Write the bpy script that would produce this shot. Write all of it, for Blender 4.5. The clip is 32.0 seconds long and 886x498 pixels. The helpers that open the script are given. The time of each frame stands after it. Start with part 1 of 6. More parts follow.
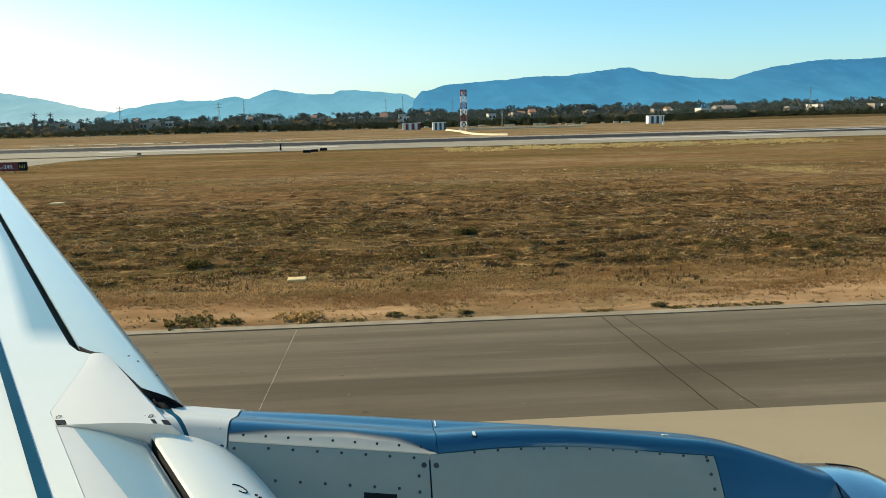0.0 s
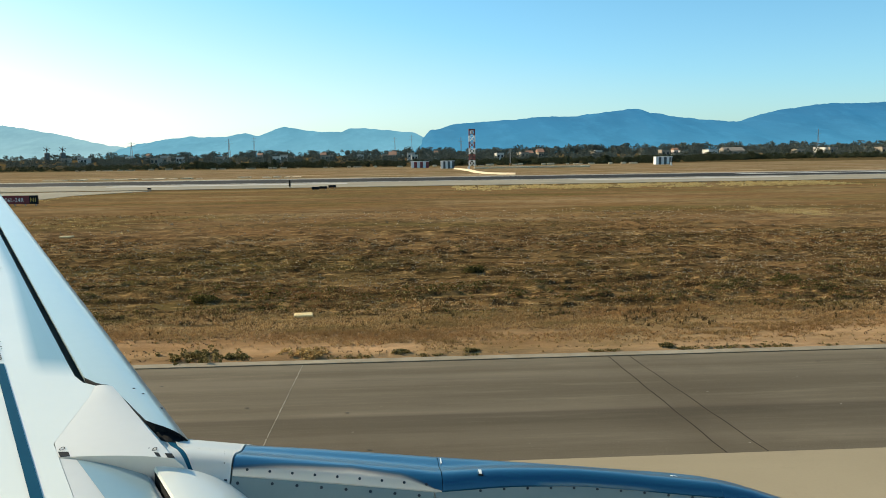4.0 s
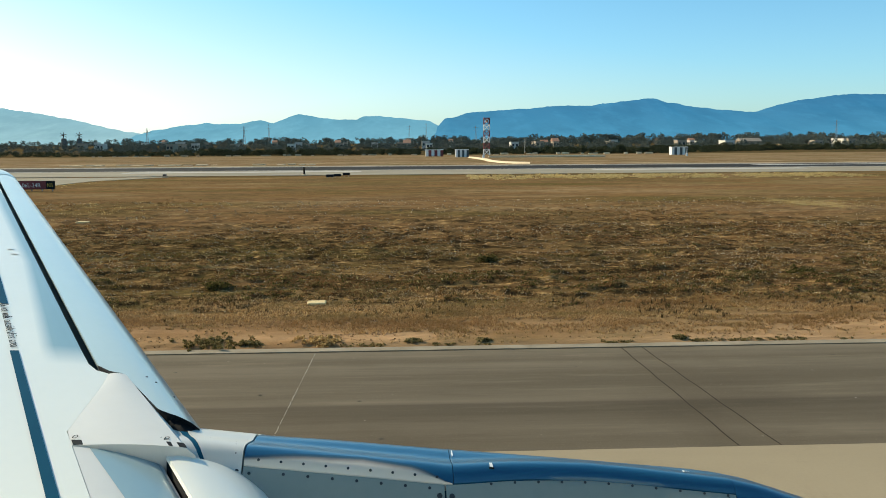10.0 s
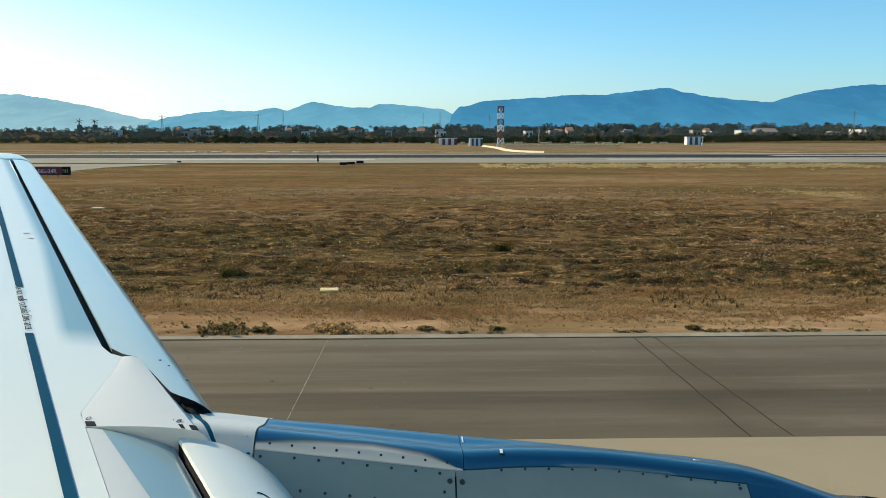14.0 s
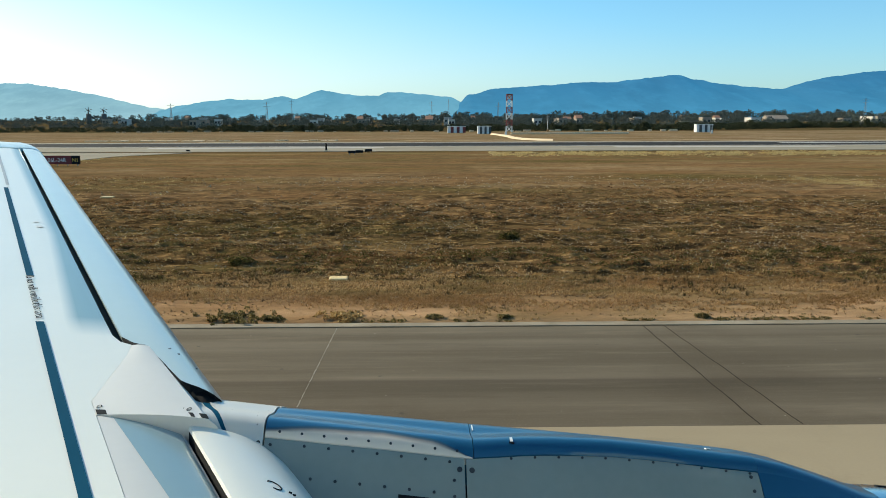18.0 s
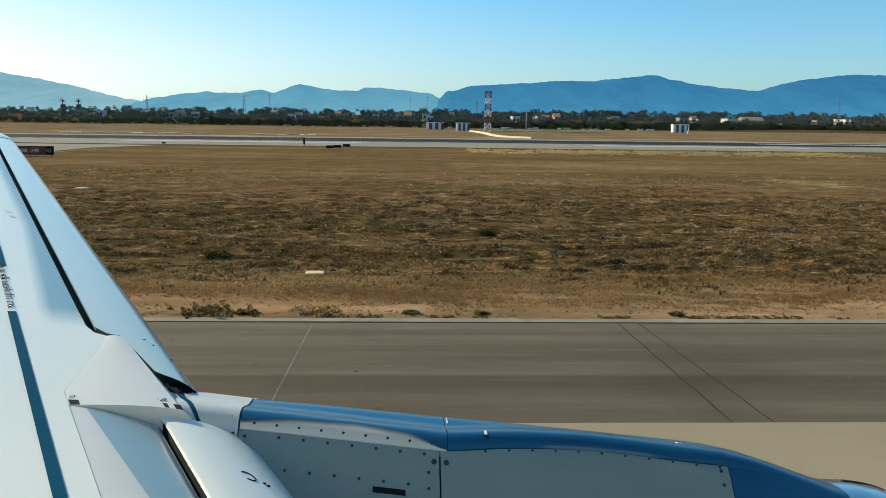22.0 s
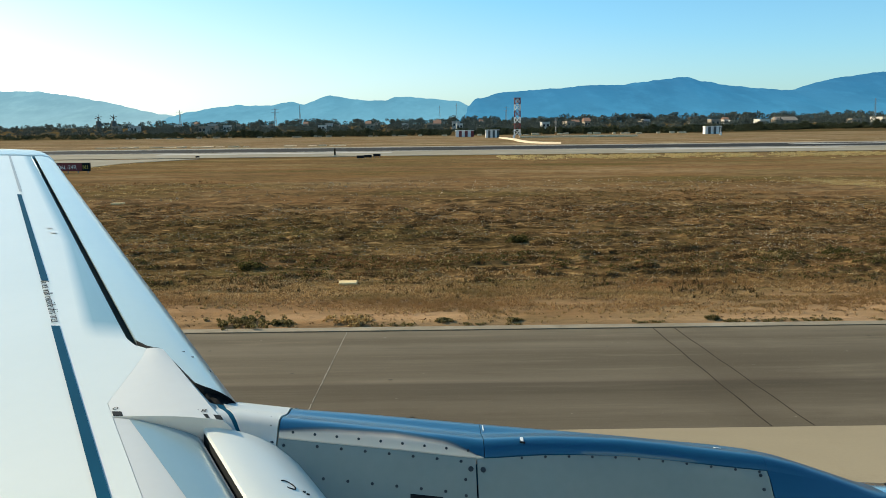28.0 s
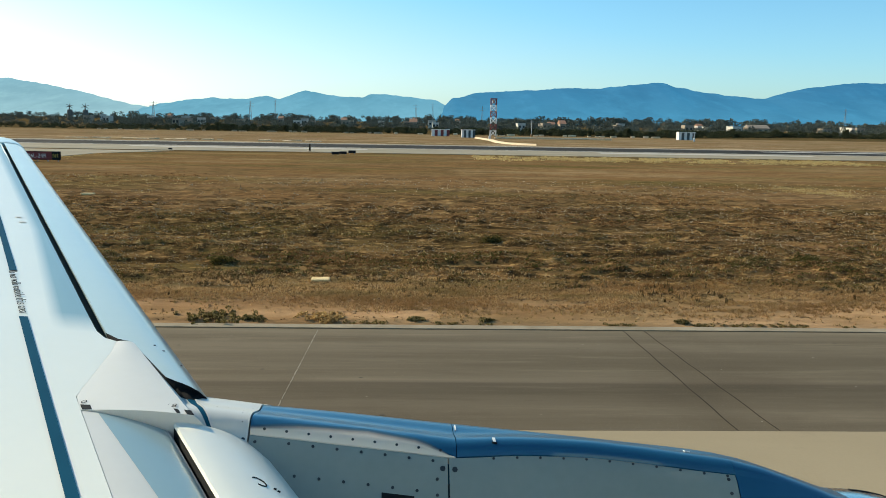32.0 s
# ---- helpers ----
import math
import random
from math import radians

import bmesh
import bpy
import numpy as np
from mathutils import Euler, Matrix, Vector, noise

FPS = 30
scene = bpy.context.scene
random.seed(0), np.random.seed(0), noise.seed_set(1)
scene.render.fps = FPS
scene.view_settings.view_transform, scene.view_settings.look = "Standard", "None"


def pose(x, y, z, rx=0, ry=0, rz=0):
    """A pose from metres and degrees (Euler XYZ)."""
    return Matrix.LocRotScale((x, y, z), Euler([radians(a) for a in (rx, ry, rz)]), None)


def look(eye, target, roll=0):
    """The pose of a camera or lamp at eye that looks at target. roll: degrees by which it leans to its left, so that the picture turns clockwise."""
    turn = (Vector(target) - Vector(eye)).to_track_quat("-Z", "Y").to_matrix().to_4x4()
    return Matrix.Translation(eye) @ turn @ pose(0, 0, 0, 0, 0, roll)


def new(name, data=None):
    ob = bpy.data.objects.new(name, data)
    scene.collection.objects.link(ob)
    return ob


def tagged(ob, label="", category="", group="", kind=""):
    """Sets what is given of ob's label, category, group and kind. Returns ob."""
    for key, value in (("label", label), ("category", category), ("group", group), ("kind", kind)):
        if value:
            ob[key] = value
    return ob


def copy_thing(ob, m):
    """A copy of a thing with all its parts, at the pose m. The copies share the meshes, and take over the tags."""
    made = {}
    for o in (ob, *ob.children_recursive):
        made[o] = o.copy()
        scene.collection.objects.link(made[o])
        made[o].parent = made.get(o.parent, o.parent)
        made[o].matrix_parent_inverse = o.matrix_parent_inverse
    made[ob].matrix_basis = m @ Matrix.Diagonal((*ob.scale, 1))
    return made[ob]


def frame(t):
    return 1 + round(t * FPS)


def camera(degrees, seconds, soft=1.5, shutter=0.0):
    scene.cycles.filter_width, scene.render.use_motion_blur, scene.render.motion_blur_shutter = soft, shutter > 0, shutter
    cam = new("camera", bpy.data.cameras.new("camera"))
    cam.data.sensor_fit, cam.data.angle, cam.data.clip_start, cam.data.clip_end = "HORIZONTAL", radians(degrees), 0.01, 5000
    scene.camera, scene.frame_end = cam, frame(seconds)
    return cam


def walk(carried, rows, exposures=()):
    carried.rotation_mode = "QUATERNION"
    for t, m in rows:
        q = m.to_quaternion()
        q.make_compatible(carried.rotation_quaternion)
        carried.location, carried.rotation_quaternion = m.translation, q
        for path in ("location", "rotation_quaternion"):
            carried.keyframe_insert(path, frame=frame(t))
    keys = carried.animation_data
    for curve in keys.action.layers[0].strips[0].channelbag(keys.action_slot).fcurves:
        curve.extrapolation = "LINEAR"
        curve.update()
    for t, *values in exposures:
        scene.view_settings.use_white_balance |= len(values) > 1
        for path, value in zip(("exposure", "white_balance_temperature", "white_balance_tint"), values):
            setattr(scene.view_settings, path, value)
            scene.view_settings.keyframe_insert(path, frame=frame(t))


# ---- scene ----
EXPOSURE, KELVIN, TINT = 0.22, 6700, 5
cam = camera(55.19, 32.0, soft=0.34)
ROWS = [
    (0, pose(-28.795, 0.006, 3.913, 80.99, 1.41, -3.99)),
    (0.5, pose(-28.767, 0.015, 3.921, 82.97, 0.41, -3.33)),
    (1, pose(-28.790, 0.027, 3.924, 83.31, -0.07, -3.59)),
    (1.5, pose(-28.782, 0.008, 3.919, 83.20, 0.46, -2.19)),
    (2, pose(-28.798, 0.014, 3.914, 82.70, 0.40, -2.17)),
    (2.5, pose(-28.802, -0.007, 3.913, 82.61, 0.04, -2.28)),
    (3, pose(-28.768, 0.021, 3.920, 83.53, -1.01, -2.03)),
    (3.5, pose(-28.800, 0.006, 3.902, 83.66, 0.36, -2.88)),
    (5.5, pose(-28.782, 0.013, 3.912, 82.83, 0.28, -4.53)),
    (6, pose(-28.752, 0.006, 3.922, 82.65, -0.70, -4.69)),
    (6.5, pose(-28.766, 0.005, 3.922, 82.66, -0.87, -6.16)),
    (7, pose(-28.790, 0.021, 3.917, 82.69, -1.45, -7.34)),
    (7.5, pose(-28.766, 0.010, 3.923, 82.66, -2.13, -7.19)),
    (8, pose(-28.789, 0.010, 3.921, 82.68, -2.10, -7.04)),
    (8.5, pose(-28.811, -0.008, 3.925, 82.69, -1.97, -6.82)),
    (9, pose(-28.785, 0.004, 3.928, 82.70, -1.84, -5.75)),
    (9.5, pose(-28.797, 0.001, 3.927, 82.68, -0.60, -4.69)),
    (10, pose(-28.796, 0.023, 3.915, 82.81, 0.36, -2.45)),
    (10.5, pose(-28.754, 0.016, 3.915, 82.81, 2.49, -1.02)),
    (11, pose(-28.777, 0.023, 3.907, 82.78, 2.11, -0.28)),
    (11.5, pose(-28.794, 0.029, 3.906, 82.60, 1.71, -0.13)),
    (12, pose(-28.782, 0.025, 3.908, 82.42, 1.43, -0.14)),
    (12.5, pose(-28.784, 0.026, 3.907, 82.33, 0.71, -0.73)),
    (13, pose(-28.790, 0.031, 3.905, 82.13, 0.08, -1.18)),
    (13.5, pose(-28.788, 0.032, 3.904, 82.10, -0.04, -1.45)),
    (14, pose(-28.793, 0.027, 3.904, 82.05, -0.00, -1.52)),
    (14.5, pose(-28.785, 0.025, 3.910, 82.01, 0.75, -1.18)),
    (16.5, pose(-28.791, 0.034, 3.901, 81.58, 1.05, -0.48)),
    (17, pose(-28.794, 0.033, 3.898, 81.46, 0.82, -0.34)),
    (17.5, pose(-28.796, 0.035, 3.898, 81.37, 0.69, -0.43)),
    (18, pose(-28.796, 0.039, 3.902, 81.26, 0.17, -0.96)),
    (18.5, pose(-28.797, 0.037, 3.900, 81.20, 0.11, -1.02)),
    (19, pose(-28.789, 0.032, 3.898, 81.14, 0.28, -1.04)),
    (19.5, pose(-28.794, 0.041, 3.897, 81.15, 0.18, -1.19)),
    (20, pose(-28.793, 0.036, 3.896, 81.16, -0.10, -1.59)),
    (20.5, pose(-28.782, 0.024, 3.902, 81.14, -0.32, -1.78)),
    (21, pose(-28.790, 0.024, 3.897, 81.10, -0.48, -2.30)),
    (21.5, pose(-28.784, 0.026, 3.895, 81.06, -0.72, -2.47)),
    (22, pose(-28.796, 0.024, 3.893, 81.03, -0.76, -2.38)),
    (22.5, pose(-28.794, 0.038, 3.897, 80.95, -0.89, -2.57)),
    (23, pose(-28.794, 0.021, 3.897, 80.96, -0.97, -2.20)),
    (23.5, pose(-28.791, 0.022, 3.902, 80.92, -0.87, -1.90)),
    (24, pose(-28.800, 0.023, 3.887, 81.20, -0.56, -2.27)),
    (24.5, pose(-28.785, 0.028, 3.900, 81.34, -0.95, -2.38)),
    (25, pose(-28.795, 0.018, 3.897, 81.57, -0.87, -2.51)),
    (25.5, pose(-28.808, 0.020, 3.905, 81.58, -0.85, -2.60)),
    (27.5, pose(-28.804, -0.004, 3.894, 81.67, 0.67, -1.04)),
    (28, pose(-28.800, 0.000, 3.900, 81.54, 0.66, -0.42)),
    (28.5, pose(-28.813, 0.006, 3.906, 81.45, 0.44, -0.46)),
    (29, pose(-28.813, 0.009, 3.899, 81.33, 0.42, -0.57)),
    (29.5, pose(-28.803, 0.013, 3.897, 81.31, -0.55, -0.82)),
    (30, pose(-28.802, 0.005, 3.901, 81.24, -1.14, -1.53)),
    (30.5, pose(-28.801, -0.004, 3.899, 81.27, -1.24, -1.66)),
    (31, pose(-28.805, -0.002, 3.896, 81.32, -1.33, -1.87)),
    (31.5, pose(-28.809, 0.002, 3.895, 81.39, -1.15, -1.95)),
    (32, pose(-28.815, 0.003, 3.901, 81.47, -0.97, -2.02)),
]
LIGHTING = ((0.0, 0.14, 600), (1.0, -0.06, 200), (2.0, -0.08, 250), (3.0, 0.06, 350), (6.0, 0.06, 520), (8.0, 0.06, 450), (10.0, 0.03, 380), (11.0, -0.14, 50), (12.0, -0.14, 50),
            (13.0, -0.03, 50), (14.0, -0.03, 0), (17.0, 0.0, 0), (18.0, -0.03, 0), (20.0, -0.17, -100), (25.0, -0.20, -150), (28.0, 0.0, 150), (29.0, 0.04, 200), (32.0, 0.03, 250))
walk(cam, ROWS, exposures=tuple((t, EXPOSURE + e, KELVIN + k, TINT) for t, e, k in LIGHTING))

# ---- light: clear afternoon, sun low behind the far side of the field ----
SUN_AZ, SUN_EL = 60.0, 28.0          # degrees left of straight out, degrees high
world = bpy.data.worlds.new("world")
scene.world = world
world.use_nodes = True
wn = world.node_tree
sky = wn.nodes.new("ShaderNodeTexSky")
sky.sky_type, sky.sun_disc = "NISHITA", False
sky.sun_elevation, sky.sun_rotation = radians(SUN_EL), radians(-SUN_AZ)
sky.air_density, sky.dust_density, sky.ozone_density = 0.95, 0.6, 4.5
sky_coord = wn.nodes.new("ShaderNodeTexCoord")
sky_xyz = wn.nodes.new("ShaderNodeSeparateXYZ")
wn.links.new(sky_coord.outputs["Generated"], sky_xyz.inputs[0])
sky_tint = wn.nodes.new("ShaderNodeValToRGB")
els = sky_tint.color_ramp.elements
els[0].position, els[0].color = 0.0, (0.72, 0.94, 1.08, 1.0)
els[1].position, els[1].color = 0.30, (0.55, 0.95, 0.95, 1.0)
wn.links.new(sky_xyz.outputs[2], sky_tint.inputs[0])
tint = wn.nodes.new("ShaderNodeMix")
tint.data_type, tint.blend_type = "RGBA", "MULTIPLY"
tint.inputs[0].default_value = 1.0
wn.links.new(sky.outputs[0], tint.inputs[6])
wn.links.new(sky_tint.outputs[0], tint.inputs[7])
sky_grey = wn.nodes.new("ShaderNodeRGBToBW")
wn.links.new(tint.outputs[2], sky_grey.inputs[0])
haze_part = wn.nodes.new("ShaderNodeMapRange")
haze_part.inputs["From Min"].default_value, haze_part.inputs["From Max"].default_value = 3.6, 7.5
haze_part.inputs["To Max"].default_value = 0.85
wn.links.new(sky_grey.outputs[0], haze_part.inputs["Value"])
haze = wn.nodes.new("ShaderNodeMix")
haze.data_type = "RGBA"
wn.links.new(haze_part.outputs[0], haze.inputs[0])
wn.links.new(tint.outputs[2], haze.inputs[6])
wn.links.new(sky_grey.outputs[0], haze.inputs[7])
wn.links.new(haze.outputs[2], wn.nodes["Background"].inputs[0])
wn.nodes["Background"].inputs[1].default_value = 0.158
sun_data = bpy.data.lights.new("sun", "SUN")
sun_data.energy, sun_data.angle, sun_data.color = 5.2, radians(0.5), (1.0, 0.86, 0.66)
a, e = radians(SUN_AZ), radians(SUN_EL)
SUN_WAY = Vector((-math.sin(a) * math.cos(e), math.cos(a) * math.cos(e), math.sin(e)))
sun = new("sun", sun_data)
sun.matrix_world = look(tuple(SUN_WAY * 60), (0, 0, 0))


# ---- materials ----
class Nodes:
    """A small builder for node materials."""

    def __init__(self, name):
        self.m = bpy.data.materials.new(name)
        self.m.use_nodes = True
        self.t = self.m.node_tree
        self.b = self.t.nodes["Principled BSDF"]
        self.coord = self.t.nodes.new("ShaderNodeTexCoord").outputs["Object"]

    def link(self, a, b):
        self.t.links.new(a, b)

    def scaled(self, sx, sy, sz):
        n = self.t.nodes.new("ShaderNodeMapping")
        n.inputs["Scale"].default_value = (sx, sy, sz)
        self.link(self.coord, n.inputs[0])
        return n.outputs[0]

    def noise(self, scale, detail=4.0, vec=None, rough=0.55):
        n = self.t.nodes.new("ShaderNodeTexNoise")
        n.inputs["Scale"].default_value, n.inputs["Detail"].default_value = scale, detail
        n.inputs["Roughness"].default_value = rough
        self.link(vec or self.coord, n.inputs["Vector"])
        return n.outputs["Fac"]

    def ramp(self, fac, stops):
        n = self.t.nodes.new("ShaderNodeValToRGB")
        els = n.color_ramp.elements
        while len(els) < len(stops):
            els.new(0.5)
        for el, (p, c) in zip(els, stops):
            el.position = p
            el.color = (c, c, c, 1) if isinstance(c, (int, float)) else (*c, 1)
        self.link(fac, n.inputs[0])
        return n.outputs[0]

    def mix(self, fac, c1, c2, mode="MIX"):
        n = self.t.nodes.new("ShaderNodeMix")
        n.data_type, n.blend_type = "RGBA", mode
        for sock, v in ((n.inputs[0], fac), (n.inputs[6], c1), (n.inputs[7], c2)):
            if isinstance(v, (int, float)):
                sock.default_value = v
            elif isinstance(v, tuple):
                sock.default_value = (*v, 1)
            else:
                self.link(v, sock)
        return n.outputs[2]

    def math(self, op, x, y, clamp=False):
        n = self.t.nodes.new("ShaderNodeMath")
        n.operation, n.use_clamp = op, clamp
        for sock, v in ((n.inputs[0], x), (n.inputs[1], y)):
            if isinstance(v, (int, float)):
                sock.default_value = v
            else:
                self.link(v, sock)
        return n.outputs[0]

    def xyz(self):
        n = self.t.nodes.new("ShaderNodeSeparateXYZ")
        self.link(self.coord, n.inputs[0])
        return n.outputs

    def bump(self, height, strength, distance=0.02):
        n = self.t.nodes.new("ShaderNodeBump")
        n.inputs["Strength"].default_value, n.inputs["Distance"].default_value = strength, distance
        self.link(height, n.inputs["Height"])
        self.link(n.outputs[0], self.b.inputs["Normal"])

    def done(self, colour, rough=0.8, metal=0.0, coat=0.0, spec=0.5):
        for name, v in (("Base Color", colour), ("Roughness", rough), ("Metallic", metal), ("Coat Weight", coat), ("Specular IOR Level", spec)):
            sock = self.b.inputs[name]
            if isinstance(v, tuple):
                sock.default_value = (*v, 1)
            elif isinstance(v, (int, float)):
                sock.default_value = v
            else:
                self.link(v, sock)
        return self.m


def mottled(name, c1, c2, scale, rough=0.7, fine=8.0, bump=0.0, metal=0.0, coat=0.0, spec=0.5, random_tint=0.0):
    """Two colours mixed by a coarse and a fine noise, with fine relief."""
    n = Nodes(name)
    big = n.ramp(n.noise(scale), [(0.3, 0.0), (0.7, 1.0)])
    small = n.noise(scale * fine, 6.0)
    col = n.mix(n.math("ADD", n.math("MULTIPLY", big, 0.6), n.math("MULTIPLY", small, 0.4)), c1, c2)
    if random_tint:
        info = n.t.nodes.new("ShaderNodeObjectInfo")
        v = n.math("ADD", 1.0 - random_tint, n.math("MULTIPLY", info.outputs["Random"], 2 * random_tint))
        col = n.mix(1.0, col, v, "MULTIPLY")
    if bump:
        n.bump(small, bump)
    return n.done(col, rough, metal, coat, spec)


WING_WHITE = mottled("wing_white_paint", (0.70, 0.725, 0.67), (0.77, 0.785, 0.72), 0.9, 0.32, 14, 0.004, coat=0.2)
SLAT_PAINT = mottled("slat_paint", (0.47, 0.565, 0.545), (0.53, 0.615, 0.585), 0.7, 0.25, 20, 0.004, coat=0.3)
# white paint as it looks in shade, for the front of the nose
NOSE_SHADE = mottled("nose_shade_blue", (0.27, 0.39, 0.415), (0.32, 0.435, 0.455), 0.7, 0.28, 20, 0.004, coat=0.3)


def reflection_band():
    """White paint; soft blue reflection painted in behind the slat, wide at the root."""
    n = Nodes("wing_painted_sheen")
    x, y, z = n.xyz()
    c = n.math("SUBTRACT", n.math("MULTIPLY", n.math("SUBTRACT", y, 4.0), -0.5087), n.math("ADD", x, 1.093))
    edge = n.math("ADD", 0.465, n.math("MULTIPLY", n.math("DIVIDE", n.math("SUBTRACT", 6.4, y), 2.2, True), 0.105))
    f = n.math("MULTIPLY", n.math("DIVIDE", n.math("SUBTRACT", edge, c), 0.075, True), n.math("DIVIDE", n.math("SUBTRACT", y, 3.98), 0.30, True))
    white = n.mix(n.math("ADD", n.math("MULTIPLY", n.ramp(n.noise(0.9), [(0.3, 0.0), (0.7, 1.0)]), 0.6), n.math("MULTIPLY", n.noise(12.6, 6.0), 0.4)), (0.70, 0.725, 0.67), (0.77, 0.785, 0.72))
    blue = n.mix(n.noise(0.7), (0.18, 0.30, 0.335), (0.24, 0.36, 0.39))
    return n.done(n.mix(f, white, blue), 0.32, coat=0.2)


WING_SHEEN = reflection_band()
FAIRING_GREY = mottled("fairing_grey_paint", (0.64, 0.635, 0.60), (0.70, 0.695, 0.655), 2.2, 0.4, 12, 0.01)
LINE_BLUE = mottled("line_blue_grey", (0.004, 0.062, 0.118), (0.007, 0.080, 0.145), 3.0, 0.7, 10, spec=0.02)
FADED_LINE = mottled("faded_line_grey", (0.30, 0.34, 0.36), (0.38, 0.41, 0.43), 3.0, 0.5, 10)
SEAL_DARK = mottled("seal_dark", (0.008, 0.010, 0.012), (0.018, 0.02, 0.022), 8.0, 0.85, 8, spec=0.15)
SLOT_GREY = mottled("slot_grey_paint", (0.050, 0.068, 0.075), (0.075, 0.096, 0.102), 4.0, 0.6, 8, spec=0.2)
COWL_BLUE = mottled("cowl_blue_paint", (0.006, 0.095, 0.190), (0.008, 0.112, 0.220), 1.5, 0.36, 30, 0.003, metal=0.4, coat=0.7, spec=0.5)
COWL_BLUE.node_tree.nodes["Principled BSDF"].inputs["Coat Roughness"].default_value = 0.27


def cowl_with_glint():
    """Blue paint with the white fuselage's pale reflection painted in above the side panel."""
    n = Nodes("cowl_painted_glint")
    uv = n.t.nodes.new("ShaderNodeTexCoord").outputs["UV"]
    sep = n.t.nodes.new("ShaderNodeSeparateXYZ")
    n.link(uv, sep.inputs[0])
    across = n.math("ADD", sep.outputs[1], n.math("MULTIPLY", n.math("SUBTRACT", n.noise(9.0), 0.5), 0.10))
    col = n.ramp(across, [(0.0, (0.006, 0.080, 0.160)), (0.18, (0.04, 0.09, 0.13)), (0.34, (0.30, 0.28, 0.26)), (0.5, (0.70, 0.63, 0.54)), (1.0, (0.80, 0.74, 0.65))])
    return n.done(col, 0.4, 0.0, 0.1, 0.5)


COWL_GLINT = cowl_with_glint()
COWL_GREY = mottled("cowl_grey_paint", (0.22, 0.262, 0.238), (0.29, 0.332, 0.30), 1.6, 0.25, 18, 0.004, coat=0.7, spec=0.6)
PYLON_WHITE = mottled("pylon_white_paint", (0.55, 0.565, 0.54), (0.63, 0.64, 0.61), 3.0, 0.35, 12, 0.006)
METAL_LIP = mottled("polished_lip", (0.70, 0.72, 0.74), (0.80, 0.81, 0.82), 2.0, 0.18, 12, 0.0, metal=1.0)
BOLT_DARK = mottled("bolt_steel", (0.03, 0.035, 0.04), (0.07, 0.075, 0.08), 30.0, 0.45, 6, metal=0.6)
DECAL_BLACK = mottled("decal_black", (0.008, 0.010, 0.012), (0.016, 0.018, 0.02), 9.0, 0.7, 9, spec=0.12)
DECAL_WHITE = mottled("decal_white", (0.78, 0.80, 0.80), (0.86, 0.87, 0.87), 9.0, 0.5, 9)
RUBBER = mottled("rubber", (0.014, 0.014, 0.014), (0.03, 0.03, 0.03), 12.0, 0.85, 8)


def asphalt(name, c1, c2, streak, lanes=()):
    """Old asphalt: grain, wide wheel streaks along x, patches."""
    n = Nodes(name)
    grain = n.noise(38.0, 6.0, rough=0.7)
    patch = n.noise(0.35, 4.0)
    along = n.noise(1.0, 4.0, n.scaled(0.035, 0.85, 1.0))
    col = n.mix(n.ramp(along, [(0.38, 0.0), (0.60, 1.0)]), c1, c2)
    worn = n.noise(1.0, 7.0, n.scaled(0.20, 2.2, 1.0), 0.72)
    col = n.mix(n.math("MULTIPLY", n.ramp(worn, [(0.52, 0.0), (0.66, 1.0)]), 0.40), col, tuple(1.45 * v for v in c2))
    col = n.mix(n.math("MULTIPLY", n.ramp(worn, [(0.34, 1.0), (0.47, 0.0)]), 0.40), col, streak)
    col = n.mix(n.math("MULTIPLY", n.ramp(patch, [(0.52, 0.0), (0.7, 1.0)]), 0.45), col, streak)
    col = n.mix(n.math("MULTIPLY", n.ramp(grain, [(0.56, 0.0), (0.75, 1.0)]), 0.5), col, tuple(min(1.0, 1.9 * v) for v in c2))
    if lanes:
        x, y, z = n.xyz()
        y = n.math("ADD", y, n.math("MULTIPLY", n.math("SUBTRACT", n.noise(1.0, 3.0, n.scaled(0.08, 0.3, 1.0)), 0.5), 0.12))
        col = n.mix(1.0, col, n.ramp(n.math("DIVIDE", y, 20.0), [(p / 20.0, v) for p, v in lanes]), "MULTIPLY")
    n.bump(grain, 0.35, 0.006)
    return n.done(col, n.math("ADD", 0.78, n.math("MULTIPLY", patch, 0.2)), spec=0.08)


ASPHALT = asphalt("shoulder_asphalt", (0.120, 0.098, 0.066), (0.163, 0.134, 0.094), (0.091, 0.073, 0.050),
                  ((10.4, 0.92), (11.2, 0.84), (12.38, 0.69), (12.43, 0.97), (13.2, 0.91), (14.2, 0.98), (15.7, 1.04)))
RUNWAY_ASPHALT = asphalt("runway_asphalt", (0.026, 0.024, 0.021), (0.042, 0.038, 0.033), (0.020, 0.019, 0.017))


def concrete(name, c1, c2, stain):
    n = Nodes(name)
    grain = n.noise(24.0, 6.0, rough=0.7)
    blot = n.noise(0.22, 5.0)
    along = n.noise(1.0, 5.0, n.scaled(0.05, 0.5, 1.0))
    col = n.mix(n.ramp(blot, [(0.35, 0.0), (0.65, 1.0)]), c1, c2)
    col = n.mix(n.math("MULTIPLY", n.ramp(along, [(0.48, 0.0), (0.68, 1.0)]), 0.6), col, stain)
    spot = n.noise(1.1, 7.0, rough=0.7)
    col = n.mix(n.math("MULTIPLY", n.ramp(spot, [(0.56, 0.0), (0.70, 1.0)]), 0.5), col, stain)
    col = n.mix(n.math("MULTIPLY", grain, 0.3), col, tuple(0.6 * v for v in c1))
    n.bump(grain, 0.25, 0.006)
    return n.done(col, 0.9, spec=0.06)


